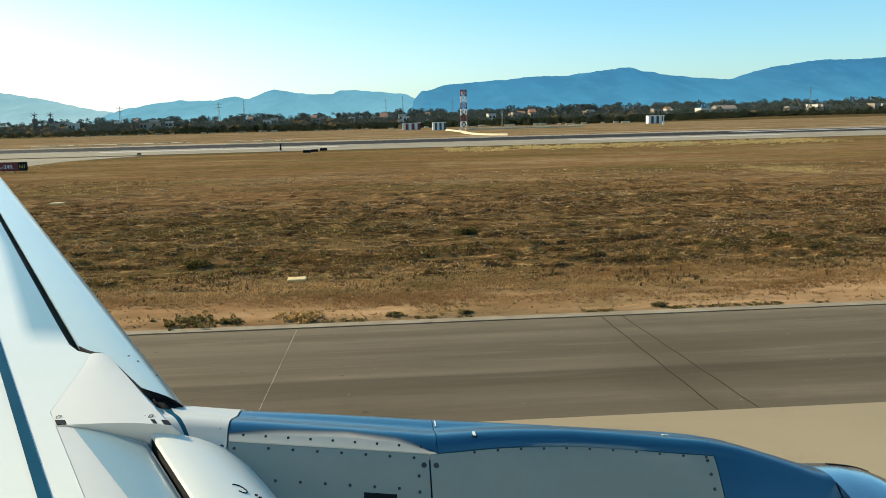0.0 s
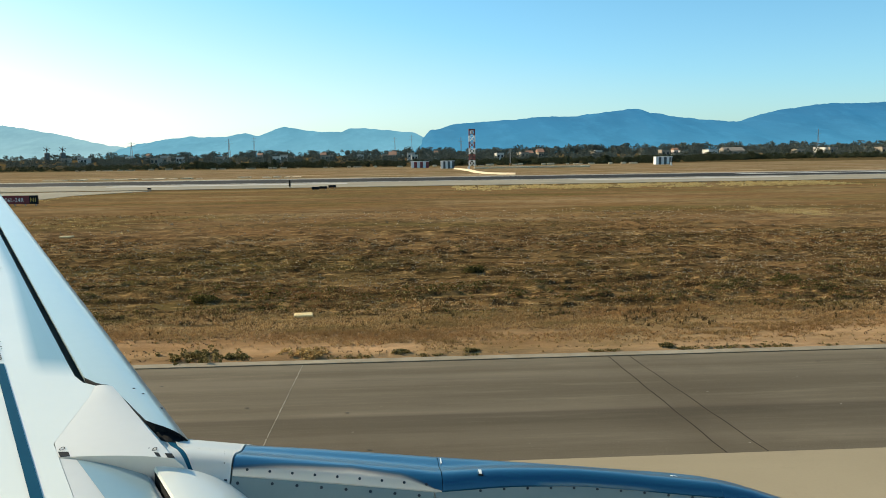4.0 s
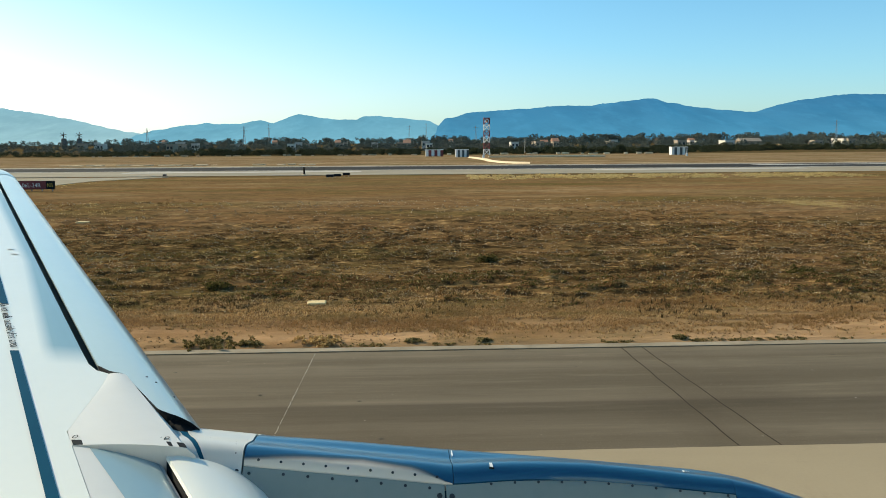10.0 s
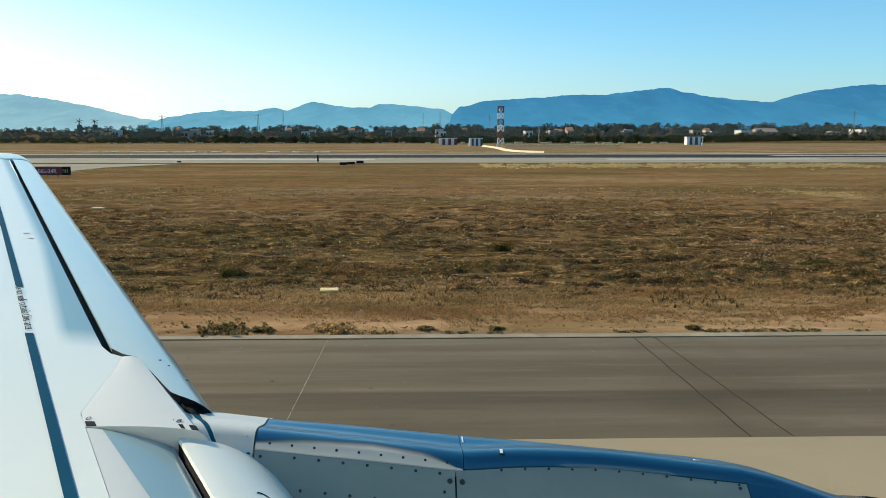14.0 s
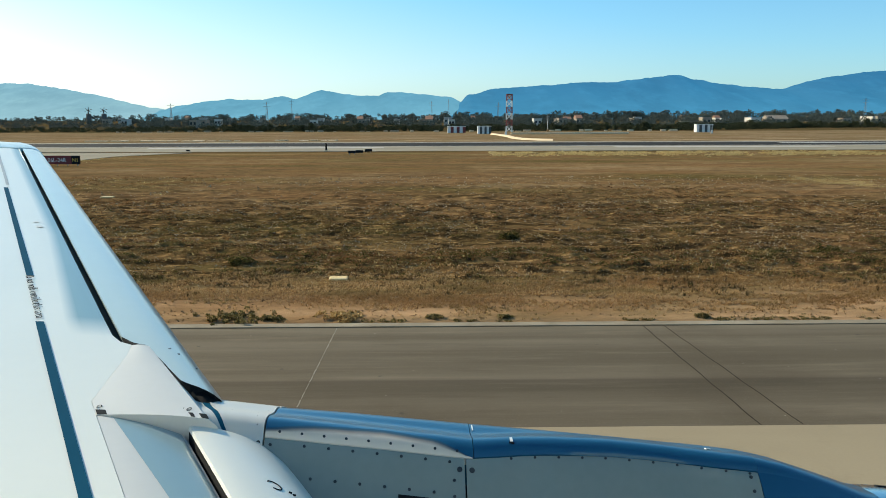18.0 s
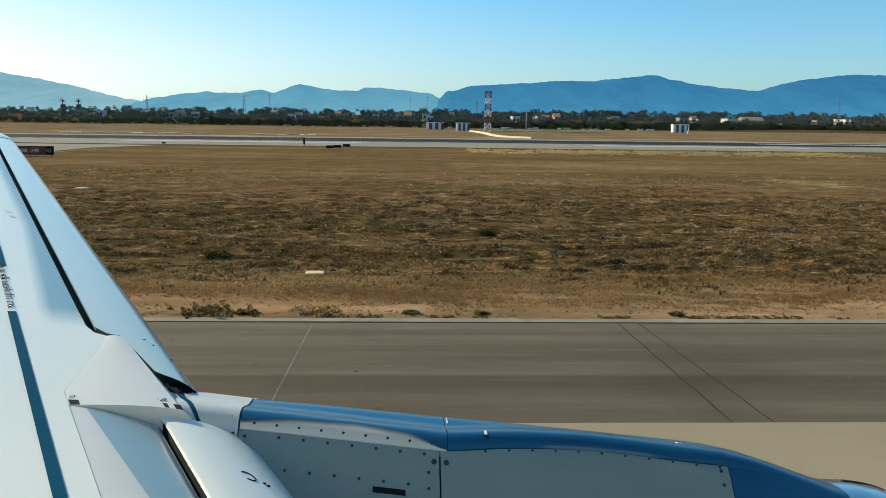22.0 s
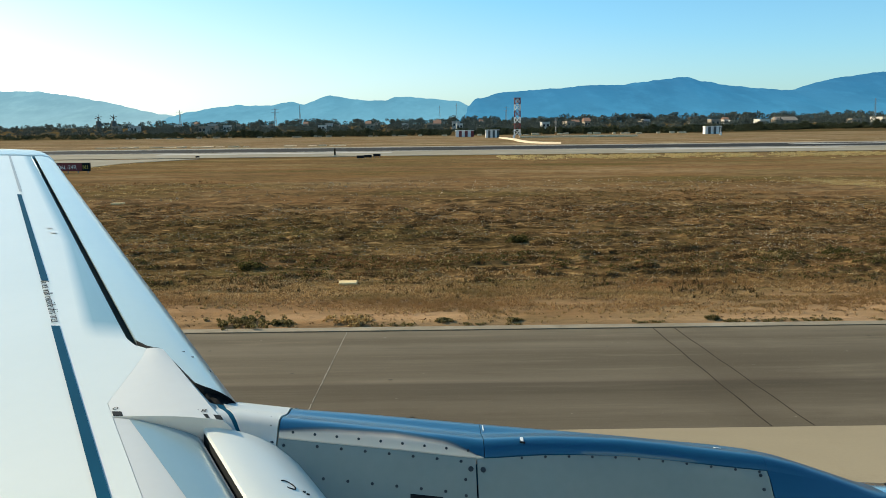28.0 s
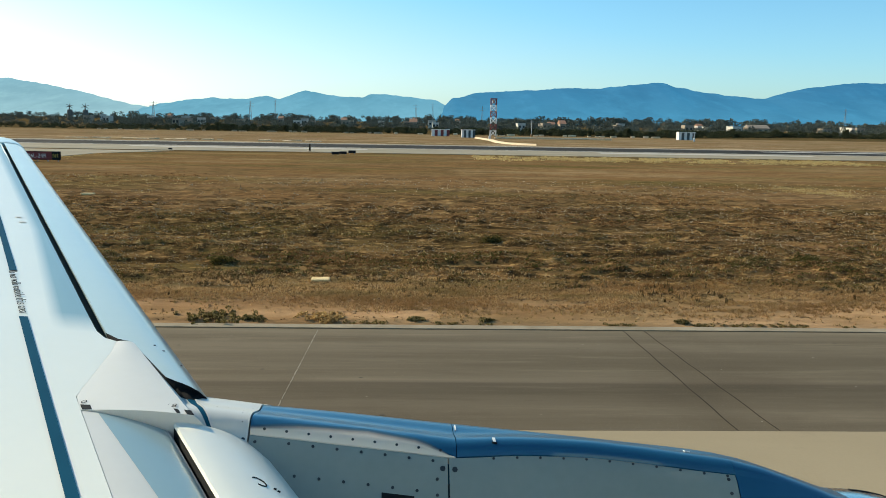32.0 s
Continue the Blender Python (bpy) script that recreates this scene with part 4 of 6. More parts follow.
def flap_top(y, c):
    return Vector((le(y)[0] - c, y, le(y)[1] + float(np.interp(c, [-0.029, 0.022, 0.074, 0.12, 0.168], [0.004, 0.030, 0.051, 0.064, 0.075])) + 0.001))


bm = bmesh.new()
arc = [flap_top(2.668 + 0.026 * math.sin(radians(a)), 0.060 + 0.022 * math.cos(radians(a))) for a in range(40, 301, 26)]
for p0, p1 in zip(arc, arc[1:]):
    rod(bm, p0, p1, 0.0024, sides=6)
part("flap_mark", bm, DECAL_BLACK, flap, "small black curved mark")
for y, c in ((2.655, 0.018), (2.648, 0.008)):
    p = flap_top(y, c)
    part("flap_mark", rod(bmesh.new(), p, p + Vector((0.010, 0, -0.003)), 0.0035, sides=6), DECAL_BLACK, flap)
for k in range(9):
    y = 3.10 + 0.085 * k
    x, yy, z = skin(y, front(y) - 0.014, 0.0)
    part("screw", rod(bmesh.new(), (x, yy, z - 0.003), (x, yy, z + 0.0012), 0.0026, sides=8), FAIRING_GREY, fair)

# no-step line and its words on the wing
def wing_strip(name, ya, yb, ca, cb, material, parent, lift=0.0045, steps=14, label="", across=2):
    v, f = [], []
    n = across + 1
    for k in range(steps + 1):
        y = ya + (yb - ya) * k / steps
        v += [skin(y, ca + (cb - ca) * j / across, lift) for j in range(n)]
        if k:
            f += [(n * (k - 1) + j, n * (k - 1) + j + 1, n * k + j + 1, n * k + j) for j in range(across)]
    return obj(name, mesh_of(name, v, f), material, parent, label, smooth=True)


wing_strip("walk_line", 1.4, 4.17, 0.672, 0.714, LINE_BLUE, wing, label="blue-grey walkway line")
wing_strip("walk_line", 5.10, 8.75, 0.656, 0.700, LINE_BLUE, wing, label="blue-grey walkway line")
wing_strip("walk_line", 8.95, 12.7, 0.636, 0.668, FADED_LINE, wing, label="faded walkway line")
x, y, z = skin(4.64, 0.680, 0.008)
ang = math.degrees(math.atan2(-1.0, 0.5087))
for word, along in (("Do", -0.445), ("not", -0.338), ("walk", -0.19), ("outside", 0.03), ("this", 0.235), ("area", 0.40)):
    lettering("notice_word", word, 0.050, pose(x, y, z, 0, 0, ang) @ pose(0, 0, 0, -1.6, 3.7, 0) @ pose(along, 0, 0), DECAL_BLACK, wing, "small black walkway notice", length=0.036 * len(word) - 0.018, bold=-0.0016)
for y, c in ((6.85, 0.49), (6.65, 0.475)):
    wing_strip("rivet_mark", y, y + 0.05, c, c + 0.05, FAIRING_GREY, wing, steps=1)
for y, c in ((3.86, 0.128), (3.81, 0.10), (3.70, 0.05)):
    x, yy, z = skin(y, c)
    part("screw", rod(bmesh.new(), (x, yy, z - 0.004), (x, yy, z + 0.0015), 0.0065, sides=8), BOLT_DARK, slat)

# engine: a body of turned cowl panels round one axis
AXIS_Y, AXIS_Z = 3.2, 1.7
RX = [-2.6, -1.7, -1.3, -0.95, -0.6, -0.15, 0.2, 0.6, 0.85, 1.05, 1.2, 1.33, 1.45, 1.57, 1.69, 1.79, 1.84, 1.95, 2.05, 2.12, 2.165, 2.18]
RR = [0.52, 0.62, 0.86, 1.082, 1.039, 0.991, 0.953, 0.912, 0.885, 0.862, 0.847, 0.832, 0.810, 0.774, 0.735, 0.699, 0.688, 0.682, 0.666, 0.638, 0.60, 0.55]


ROLL = 14.0          # degrees over which the top of the cowl rolls over into its side


def crown(x, out):
    """How far the flat crown of the cowl stands above the round, out metres beyond the top line."""
    if not 0.0 < out < 0.265:
        return 0.0
    flat, tight = 0.15, 0.25
    if out < flat:
        drop = out * out / 7.6
    else:
        lean = 2 * flat / 7.6
        drop = flat * flat / 7.6 + tight * (math.sqrt(1 - lean * lean) - math.sqrt(1 - (lean + (out - flat) / tight) ** 2))
    return max(0.0, out * out / 1.9 - drop) * float(np.interp(x, [1.25, 1.7], [1.0, 0.0]))


def cowl_round(x, phi, lift=0.0):
    r = float(np.interp(x, RX, RR)) + lift + 0.0075 * min(1.0, max(0.0, -phi / 15.0)) * float(np.interp(x, [-0.6, -0.3, 1.1, 1.5], [0.3, 1, 1, 0]))
    return x, AXIS_Y - r * math.sin(radians(phi)), AXIS_Z + r * math.cos(radians(phi)) + crown(x, -r * math.sin(radians(phi)))


def cowl_point(x, phi, lift=0.0):
    """phi: degrees from the top towards the cabin; near the seam the surface rolls over to meet the side."""
    end = seam(x)
    t = (phi - end + ROLL) / ROLL
    if not 0.0 < t <= 1.0 or x > 1.837:
        return cowl_round(x, phi, lift)
    p0, p1 = Vector(cowl_round(x, end - ROLL)), Vector(cowl_round(x, end))
    far = (p1 - p0).length * float(np.interp(x, [1.3, 1.8], [1.25, 0.8]))
    a = radians(end - ROLL)
    b = radians(float(np.interp(x, [1.3, 1.8], [64.0, 30.0])))
    d0, d1 = Vector((0, -math.cos(a), -math.sin(a))) * far, Vector((0, -math.cos(b), -math.sin(b))) * far
    p = (2 * t ** 3 - 3 * t * t + 1) * p0 + (t ** 3 - 2 * t * t + t) * d0 + (3 * t * t - 2 * t ** 3) * p1 + (t ** 3 - t * t) * d1
    d = (6 * t * t - 6 * t) * p0 + (3 * t * t - 4 * t + 1) * d0 + (6 * t - 6 * t * t) * p1 + (3 * t * t - 2 * t) * d1
    n = Vector((0, d.z, -d.y)).normalized()
    return x, p.y + n.y * lift, p.z + n.z * lift


def seam(x):
    """Where the blue top meets the grey side panels, in degrees."""
    return float(np.interp(x, [-0.6, -0.14, 0.18, 0.29, 0.41, 0.52, 0.75, 0.97, 1.19, 1.40], [6.8, 7.9, 8.9, 7.3, 5.3, 4.0, 1.9, 2.1, 3.4, 3.8]))


def wall_point(x, s, lift=0.0, slope=52.0):
    """A point s metres down the steep side below the seam."""
    px, py, pz = cowl_point(x, seam(x))
    b = radians(slope)
    r = 0.045
    ease = s - r * (1 - math.exp(-s / r)) * 0.55
    y = py - s * math.cos(b) - 0.55 * r * (1 - math.exp(-s / r)) * (1 - math.cos(b)) * 0.8
    z = pz - ease * math.sin(b)
    return px, y - lift * math.sin(b), z + lift * math.cos(b)


def fade(x):
    return float(np.interp(x, [-0.6, -0.4, -0.14, 0.05, 0.18], [5.2, 3.2, 2.2, 4.2, 8.5]))


def cowl_patch(name, x0, x1, lo, hi, material, parent, label="", lift=0.0, nx=24, nphi=10, thick=0.03, at=cowl_point):
    xs = np.linspace(x0, x1, nx + 1)
    verts, faces = [], []
    for x in xs:
        p0 = lo(x) if callable(lo) else lo
        p1 = hi(x) if callable(hi) else hi
        for k in range(nphi + 1):
            verts.append(at(x, p0 + (p1 - p0) * k / nphi, lift))
    n = nphi + 1
    for i in range(nx):
        for k in range(nphi):
            faces.append((i * n + k, (i + 1) * n + k, (i + 1) * n + k + 1, i * n + k + 1))
    me = mesh_of(name, verts, faces)
    bm = bmesh.new()
    bm.from_mesh(me)
    bpy.data.meshes.remove(me)
    bmesh.ops.recalc_face_normals(bm, faces=bm.faces[:])
    if sum(f.normal.z for f in bm.faces) < 0:
        bmesh.ops.reverse_faces(bm, faces=bm.faces[:])
    rim = [e for e in bm.edges if e.is_boundary]
    r = bmesh.ops.extrude_edge_only(bm, edges=rim)
    for v in [g for g in r["geom"] if isinstance(g, bmesh.types.BMVert)]:
        away = Vector((0, v.co.y - AXIS_Y, v.co.z - AXIS_Z)).normalized()
        v.co -= away * thick
    ob = part(name, bm, material, parent, label, smooth=True)
    ob.data.set_sharp_from_angle(angle=radians(35))
    return ob


nacelle = part("engine_nacelle", loft([[(x, AXIS_Y + (cowl_point(x, phi)[1] - AXIS_Y) * 0.74, AXIS_Z + (cowl_point(x, phi)[2] - AXIS_Z) * 0.74) for phi in range(0, 360, 12)] for x in RX], caps=True), SEAL_DARK, plane, "blue and grey engine nacelle", smooth=True)
cowl_patch("top_cowl", -0.578, 0.199, -100, fade, COWL_BLUE, nacelle, "glossy dark blue cowl paint", nx=20, nphi=110)
cowl_patch("front_cowl", 0.2015, 1.3195, -100, lambda x: seam(x) - 0.15, COWL_BLUE, nacelle, "glossy dark blue cowl paint", nx=30, nphi=110)
cowl_patch("inlet_cowl", 1.3205, 1.836, -120, lambda x: seam(x), COWL_BLUE, nacelle, "glossy dark blue inlet cowl", nx=14, nphi=110)
cowl_patch("inlet_side", 1.3205, 1.836, 0.0, 0.75, COWL_BLUE, nacelle, "glossy dark blue inlet cowl", nx=14, nphi=14, at=wall_point)
# the fuselage's reflection, put into the colour across this band
band = cowl_patch("pale_band", -0.578, 0.197, lambda x: fade(x) + 0.01, lambda x: max(seam(x) - 0.12, fade(x) + 0.05), COWL_GLINT, nacelle, "pale reflection painted along the edge of the blue cowl", nx=30, nphi=8)
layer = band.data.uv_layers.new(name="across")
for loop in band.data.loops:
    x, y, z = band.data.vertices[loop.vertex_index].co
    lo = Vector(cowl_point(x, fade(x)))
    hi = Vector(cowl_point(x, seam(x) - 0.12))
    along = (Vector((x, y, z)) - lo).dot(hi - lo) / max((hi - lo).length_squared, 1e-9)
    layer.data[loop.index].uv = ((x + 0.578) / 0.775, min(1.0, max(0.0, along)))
cowl_patch("side_panel", -0.578, 0.165, 0.003, 0.75, COWL_GREY, nacelle, "grey side cowl panel", nx=20, nphi=26, at=wall_point)
cowl_patch("side_panel", 0.171, 1.317, 0.003, 0.75, COWL_GREY, nacelle, "grey side cowl panel", nx=30, nphi=26, at=wall_point)
def strut_edge(phi):
    return max(-1.0, min(-0.62, -0.794 + 0.0095 * phi))


def strut_point(u, phi, lift=0.0):
    """u: 0 at the wing, 1 at the cowl seam; phi past the seam runs on down the wall."""
    x = strut_edge(phi) * (1 - u) - 0.584 * u
    if phi <= seam(x):
        return cowl_point(x, phi, lift)
    return wall_point(x, (phi - seam(x)) * 0.018, lift)


cowl_patch("strut_fairing", 0.09, 1.0, -60, 30, PYLON_WHITE, nacelle, "white engine strut fairing", nx=10, nphi=90, lift=0.003, at=strut_point)
cowl_patch("strut_gap", -0.02, 0.085, -60, 30, LINE_BLUE, nacelle, "dark blue strut joint", nx=2, nphi=45, lift=0.0, at=strut_point)
cowl_patch("strut_root", -0.30, -0.025, -60, 30, PYLON_WHITE, nacelle, nx=3, nphi=45, lift=0.0, at=strut_point)
cowl_patch("inlet_lip", 1.84, 2.18, -180, 180, METAL_LIP, nacelle, "polished bare metal inlet lip", nx=10, nphi=72)
cowl_patch("inlet_slot", 1.93, 2.11, -17, -14.5, SEAL_DARK, nacelle, nx=4, nphi=2, lift=0.004)


def bolt(x, phi, r=0.007, down=None, material=None, sides=8):
    at = (lambda l: cowl_point(x, phi, l)) if down is None else (lambda l: wall_point(x, down, l))
    part("bolt", rod(bmesh.new(), at(-0.004), at(0.003), r, r * 0.85, sides), material or BOLT_DARK, nacelle)


for k in range(9):
    bolt(-0.525 + 0.083 * k, seam(-0.525 + 0.083 * k) - 1.3, 0.006)
for k in range(7):
    bolt(-0.43 + 0.09 * k, 0, 0.0068, 0.026)
    bolt(-0.49 + 0.09 * k, 0, 0.0068, 0.152)
for k in range(11):
    bolt(0.345 + 0.094 * k, 0, 0.0062, 0.012)
for k in range(6):
    bolt(-0.555, 0, 0.007, 0.035 + 0.06 * k)
    bolt(0.125, 0, 0.007, 0.10 + 0.06 * k)
    bolt(1.285, 0, 0.008, 0.03 + 0.06 * k)
for x in (0.146, 0.192):
    bolt(x, 0, 0.012, 0.055)
for x, phi in ((-0.61, 4.5), (-0.62, 1.0), (-0.63, -2.0), (-0.69, -3.0), (-0.735, -3.4), (-0.61, -7.0), (-0.60, -12.0), (-0.70, -17.0), (-0.62, -17.0)):
    bolt(x, phi, 0.0034)
bolt(-0.60, 0, 0.009, 0.03)


def cowl_tag(x, phi, wx, wphi, material, name="placard", at=cowl_point):
    cowl_patch(name, x - wx / 2, x + wx / 2, phi - wphi / 2, phi + wphi / 2, material, nacelle, nx=1, nphi=2, lift=0.004, thick=0.003, at=at)


cowl_tag(0.212, -8.5, 0.005, 3.8, DECAL_WHITE)
cowl_tag(0.352, 1.6, 0.011, 2.0, DECAL_WHITE)
cowl_tag(0.352, 3.0, 0.02, 0.4, DECAL_BLACK)
cowl_tag(1.175, -8.0, 0.022, 1.3, DECAL_WHITE)
cowl_tag(-0.02, 0.185, 0.12, 0.02, DECAL_BLACK, "latch", wall_point)

# fuselage side with the cabin window opening, and one main wheel leg
FY, FZ, FR = -1.62, 3.35, 1.88
bm = bmesh.new()
ring = [math.radians(v) for v in np.linspace(-180, 180, 73)]
xs = [-15, -12, -9, -6, -4, -2.5, -1.5, -0.8, -0.36, -0.2, 0, 0.2, 0.36, 0.8, 1.5, 2.5, 4, 6, 8, 10]
grid = [[bm.verts.new((x, FY + FR * math.cos(t), FZ + FR * math.sin(t))) for t in ring[:-1]] for x in xs]
for i in range(len(xs) - 1):
    for j in range(72):
        k = (j + 1) % 72
        t = math.degrees(ring[j])
        if -0.37 < xs[i] and xs[i + 1] < 0.37 and -1 < t < 34:
            continue
        bm.faces.new((grid[i][j], grid[i + 1][j], grid[i + 1][k], grid[i][k]))
for i, side in ((0, -1), (len(xs) - 1, 1)):
    tip = bm.verts.new((xs[i] + side * 2.2, FY, FZ + 0.25))
    ring_v = grid[i]
    for j in range(72):
        bm.faces.new((ring_v[j], ring_v[(j + 1) % 72], tip))
bmesh.ops.recalc_face_normals(bm, faces=bm.faces[:])
fuselage = part("fuselage", bm, WING_WHITE, plane, "white fuselage side with a window opening", smooth=True)
gear = part("landing_gear", rod(bmesh.new(), (-4.6, 1.3, 0.5), (-4.5, 1.25, 2.35), 0.09, 0.12, 14), STEEL, plane, "main landing gear leg")
for y in (0.95, 1.55):
    tyre = part("tyre", bmesh.new() if False else rod(bmesh.new(), (-4.6, y, 0.555), (-4.6, y + 0.3, 0.555), 0.55, sides=32), RUBBER, gear)
    mod = tyre.modifiers.new("round", "BEVEL")
    mod.width, mod.segments, mod.limit_method, mod.angle_limit = 0.1, 3, "ANGLE", radians(50)
    part("rim", rod(bmesh.new(), (-4.6, y - 0.01, 0.555), (-4.6, y + 0.31, 0.555), 0.24, sides=20), STEEL, gear)


# ---- airfield signs, markers, small equipment ----
behind = set(scene.objects)


def sign_board(name, base, width, height, legs, turn, face, back, label, words=()):
    """A guidance sign: a shallow box on legs; local x runs along the board, its face looks to local -y."""
    t = thing(name, Matrix.Translation(base) @ pose(0, 0, 0, 0, 0, turn), label, "sign", "airfield signs")
    body = boxed("case", (-width / 2, -0.11, 0.12), (width / 2, 0.11, 0.12 + height), back, t, bevel=0.015)
    panel = boxed("face", (-width / 2 + 0.03, -0.119, 0.15), (width / 2 - 0.03, -0.113, 0.09 + height), face, t)
    for k in range(legs):
        x = -width / 2 + 0.2 + (width - 0.4) * k / (legs - 1)
        boxed("leg", (x - 0.03, -0.05, -0.05), (x + 0.03, 0.05, 0.118), BOARD_DARK if face is BOARD_DARK else STEEL, t)
    for word, xc, hgt, m, squeeze in words:
        lettering("legend", word, hgt, pose(xc, -0.123, 0.12 + height / 2, 90, 0, 0), m, panel, squeeze=squeeze, depth=0.004)
    return t


s1 = sign_board("runway_sign", (17.0, 73.8, 0), 3.0, 0.72, 4, 0, SIGN_RED, BOARD_DARK, "dark red runway sign on legs in dry grass", (("06L-24R", 0.42, 0.34, WHITE_PAINT, 0.95), ("N1", -1.15, 0.34, SIGN_YELLOW, 0.9)))
boxed("name_panel", (-1.47, -0.1215, 0.15), (-0.82, -0.1195, 0.81), DECAL_BLACK, s1)
s2 = sign_board("runway_sign", (62.6, 74.0, 0), 3.0, 0.72, 4, 0, SIGN_RED, BOARD_DARK, "dark red runway sign beside the taxiway mouth", (("06L-24R", -0.42, 0.34, WHITE_PAINT, 0.95), ("N1", 1.15, 0.34, SIGN_YELLOW, 0.9)))
boxed("name_panel", (0.82, -0.1215, 0.15), (1.47, -0.1195, 0.81), DECAL_BLACK, s2)
sign_board("direction_sign", (18.6, 66.6, 0), 1.75, 0.5, 3, 0, SIGN_BACK, SIGN_BACK, "orange-brown back of a small direction sign")
sign_board("direction_sign", (4.35, 22.25, 0), 2.35, 0.62, 5, 93, BOARD_DARK, BOARD_DARK, "dark sign board seen from its ribbed back")
back = sign_board("direction_sign", (-16.2, 17.9, 0), 2.4, 0.62, 5, -90, DECAL_BLACK, BOARD_DARK, "black sign board with yellow words NORTH 13", (("NORTH", -0.12, 0.36, SIGN_YELLOW, 0.8), ("13", 0.88, 0.36, SIGN_YELLOW, 0.8)))
boxed("yellow_rim", (-1.17, -0.1175, 0.135), (1.17, -0.1135, 0.145), SIGN_YELLOW, back)
for x, y in ((19.6, 68.5), (58.7, 75.3)):
    g = thing("guard_light", (x, y, 0), "small black runway guard light with a red lamp", "light", "runway guard lights")
    part("stem", rod(bmesh.new(), (0, 0, -0.05), (0, 0, 0.62), 0.04), STEEL, g)
    boxed("head", (-0.3, -0.12, 0.6), (0.3, 0.1, 0.88), BOARD_DARK, g, bevel=0.03)
    for s in (-0.16, 0.16):
        part("lens", rod(bmesh.new(), (s, -0.118, 0.76), (s, -0.135, 0.76), 0.1, sides=14), RED_LAMP if x > 30 else DARK_GLASS, g)
# ribs on the back of the near board
near_board = [o for o in scene.objects if o.get("label", "").startswith("dark sign board")][0]
for k in range(9):
    x = -1.12 + 0.28 * k
    boxed("rib", (x - 0.018, 0.1135, 0.14), (x + 0.018, 0.135, 0.72), SIGN_RIB, near_board)
for z in (0.15, 0.42, 0.69):
    boxed("rail", (-1.15, 0.1375, z - 0.018), (1.15, 0.152, z + 0.018), SIGN_RIB, near_board)


def post_marker(x, y):
    p = thing("edge_post", (x, y, 0), "blue and yellow taxiway edge post", "post", "taxiway edge posts")
    shaft = part("shaft", rod(bmesh.new(), (0, 0, 0.0), (0, 0, 0.62), 0.035, sides=10), POST_BLUE, p)
    for z0, z1 in ((0.05, 0.16), (0.46, 0.63)):
        part("band", rod(bmesh.new(), (0, 0, z0), (0, 0, z1), 0.037, sides=10), SIGN_YELLOW, shaft, "yellow band")
    part("foot", rod(bmesh.new(), (0, 0, 0.0), (0, 0, 0.03), 0.08, 0.06, 10), RUBBER, p)
    return p


for x, y in ((17.4, 10.9), (27.3, 20.2), (27.4, 24.7), (27.5, 29.3), (28.2, 40.2), (28.8, 66.7), (52.3, 40.9), (51.6, 29.9), (51.3, 25.2), (52.2, 19.5), (53.2, 69.0), (56.5, 10.8), (-50.5, 10.6)):
    post_marker(x, y)

# low yellow slab markers and covers in the grass
def slab_marker(x, y, lx, ly, turn, h=0.06):
    t = thing("cable_marker", Matrix.Translation((x, y, -0.04)) @ pose(0, 0, 0, 0, 0, turn), "low yellowish concrete cable marker in the grass", "marker", "cable markers")
    boxed("slab", (-lx / 2, -ly / 2, 0), (lx / 2, ly / 2, h), YELLOW_BOX, t, bevel=0.02)
    return t


for x, y, lx, ly, a, h in ((-0.1, 22.2, 0.52, 0.36, 24, 0.09), (1.35, 22.7, 0.66, 0.40, 10, 0.09), (6.1, 24.2, 0.6, 0.4, 5, 0.05), (7.8, 24.9, 0.75, 0.45, 8, 0.05), (9.7, 25.7, 0.8, 0.45, 10, 0.05),
                           (-6.4, 20.8, 0.42, 0.35, 0, 0.1), (-13.0, 21.5, 0.45, 0.35, 4, 0.12), (-33.9, 21.35, 0.40, 0.34, 14, 0.12), (13.6, 27.6, 0.6, 0.4, 12, 0.06), (70.5, 19.5, 0.6, 0.4, 0, 0.12), (76.0, 22.4, 0.7, 0.45, 0, 0.12), (81.5, 18.9, 0.5, 0.4, 0, 0.12)):
    slab_marker(x, y, lx, ly, a, h)
for x, y, r in ((-30.92, 16.27, 0.42), (-31.08, 16.92, 0.56), (15.2, 16.15, 0.72)):
    c = thing("manhole", (x, y, 0), "round iron manhole cover in a pale concrete ring", "manhole", kind="structure")
    part("ring", rod(bmesh.new(), (0, 0, -0.1), (0, 0, 0.014), r + 0.02, r, 28), PALE_EARTH, c)
    part("lid", rod(bmesh.new(), (0, 0, 0.0), (0, 0, 0.02), r * 0.62, r * 0.61, 24), EARTH, c)
# broken old slabs sunk in the field near the NORTH sign
sunk = thing("sunk_slabs", (0, 0, 0), "broken pale old slabs sunk in the dry field", "slabs", kind="structure")
sr = random.Random(52)
for x, y, lx, ly in ((-16.0, 31.6, 1.5, 0.7), (-16.3, 28.4, 1.4, 0.7), (-15.9, 25.7, 1.3, 0.8), (-17.6, 20.5, 1.6, 0.7), (-14.6, 22.6, 1.2, 0.7)):
    ring = [(x + lx / 2 * math.cos(a) * sr.uniform(0.75, 1.1), y + ly / 2 * math.sin(a) * sr.uniform(0.75, 1.1)) for a in (0.3, 0.9, 1.7, 2.6, 3.5, 4.3, 5.0, 5.8)]
    plate("slab", ring, -0.2, sr.uniform(-0.005, 0.012), YELLOW_BOX, sunk)
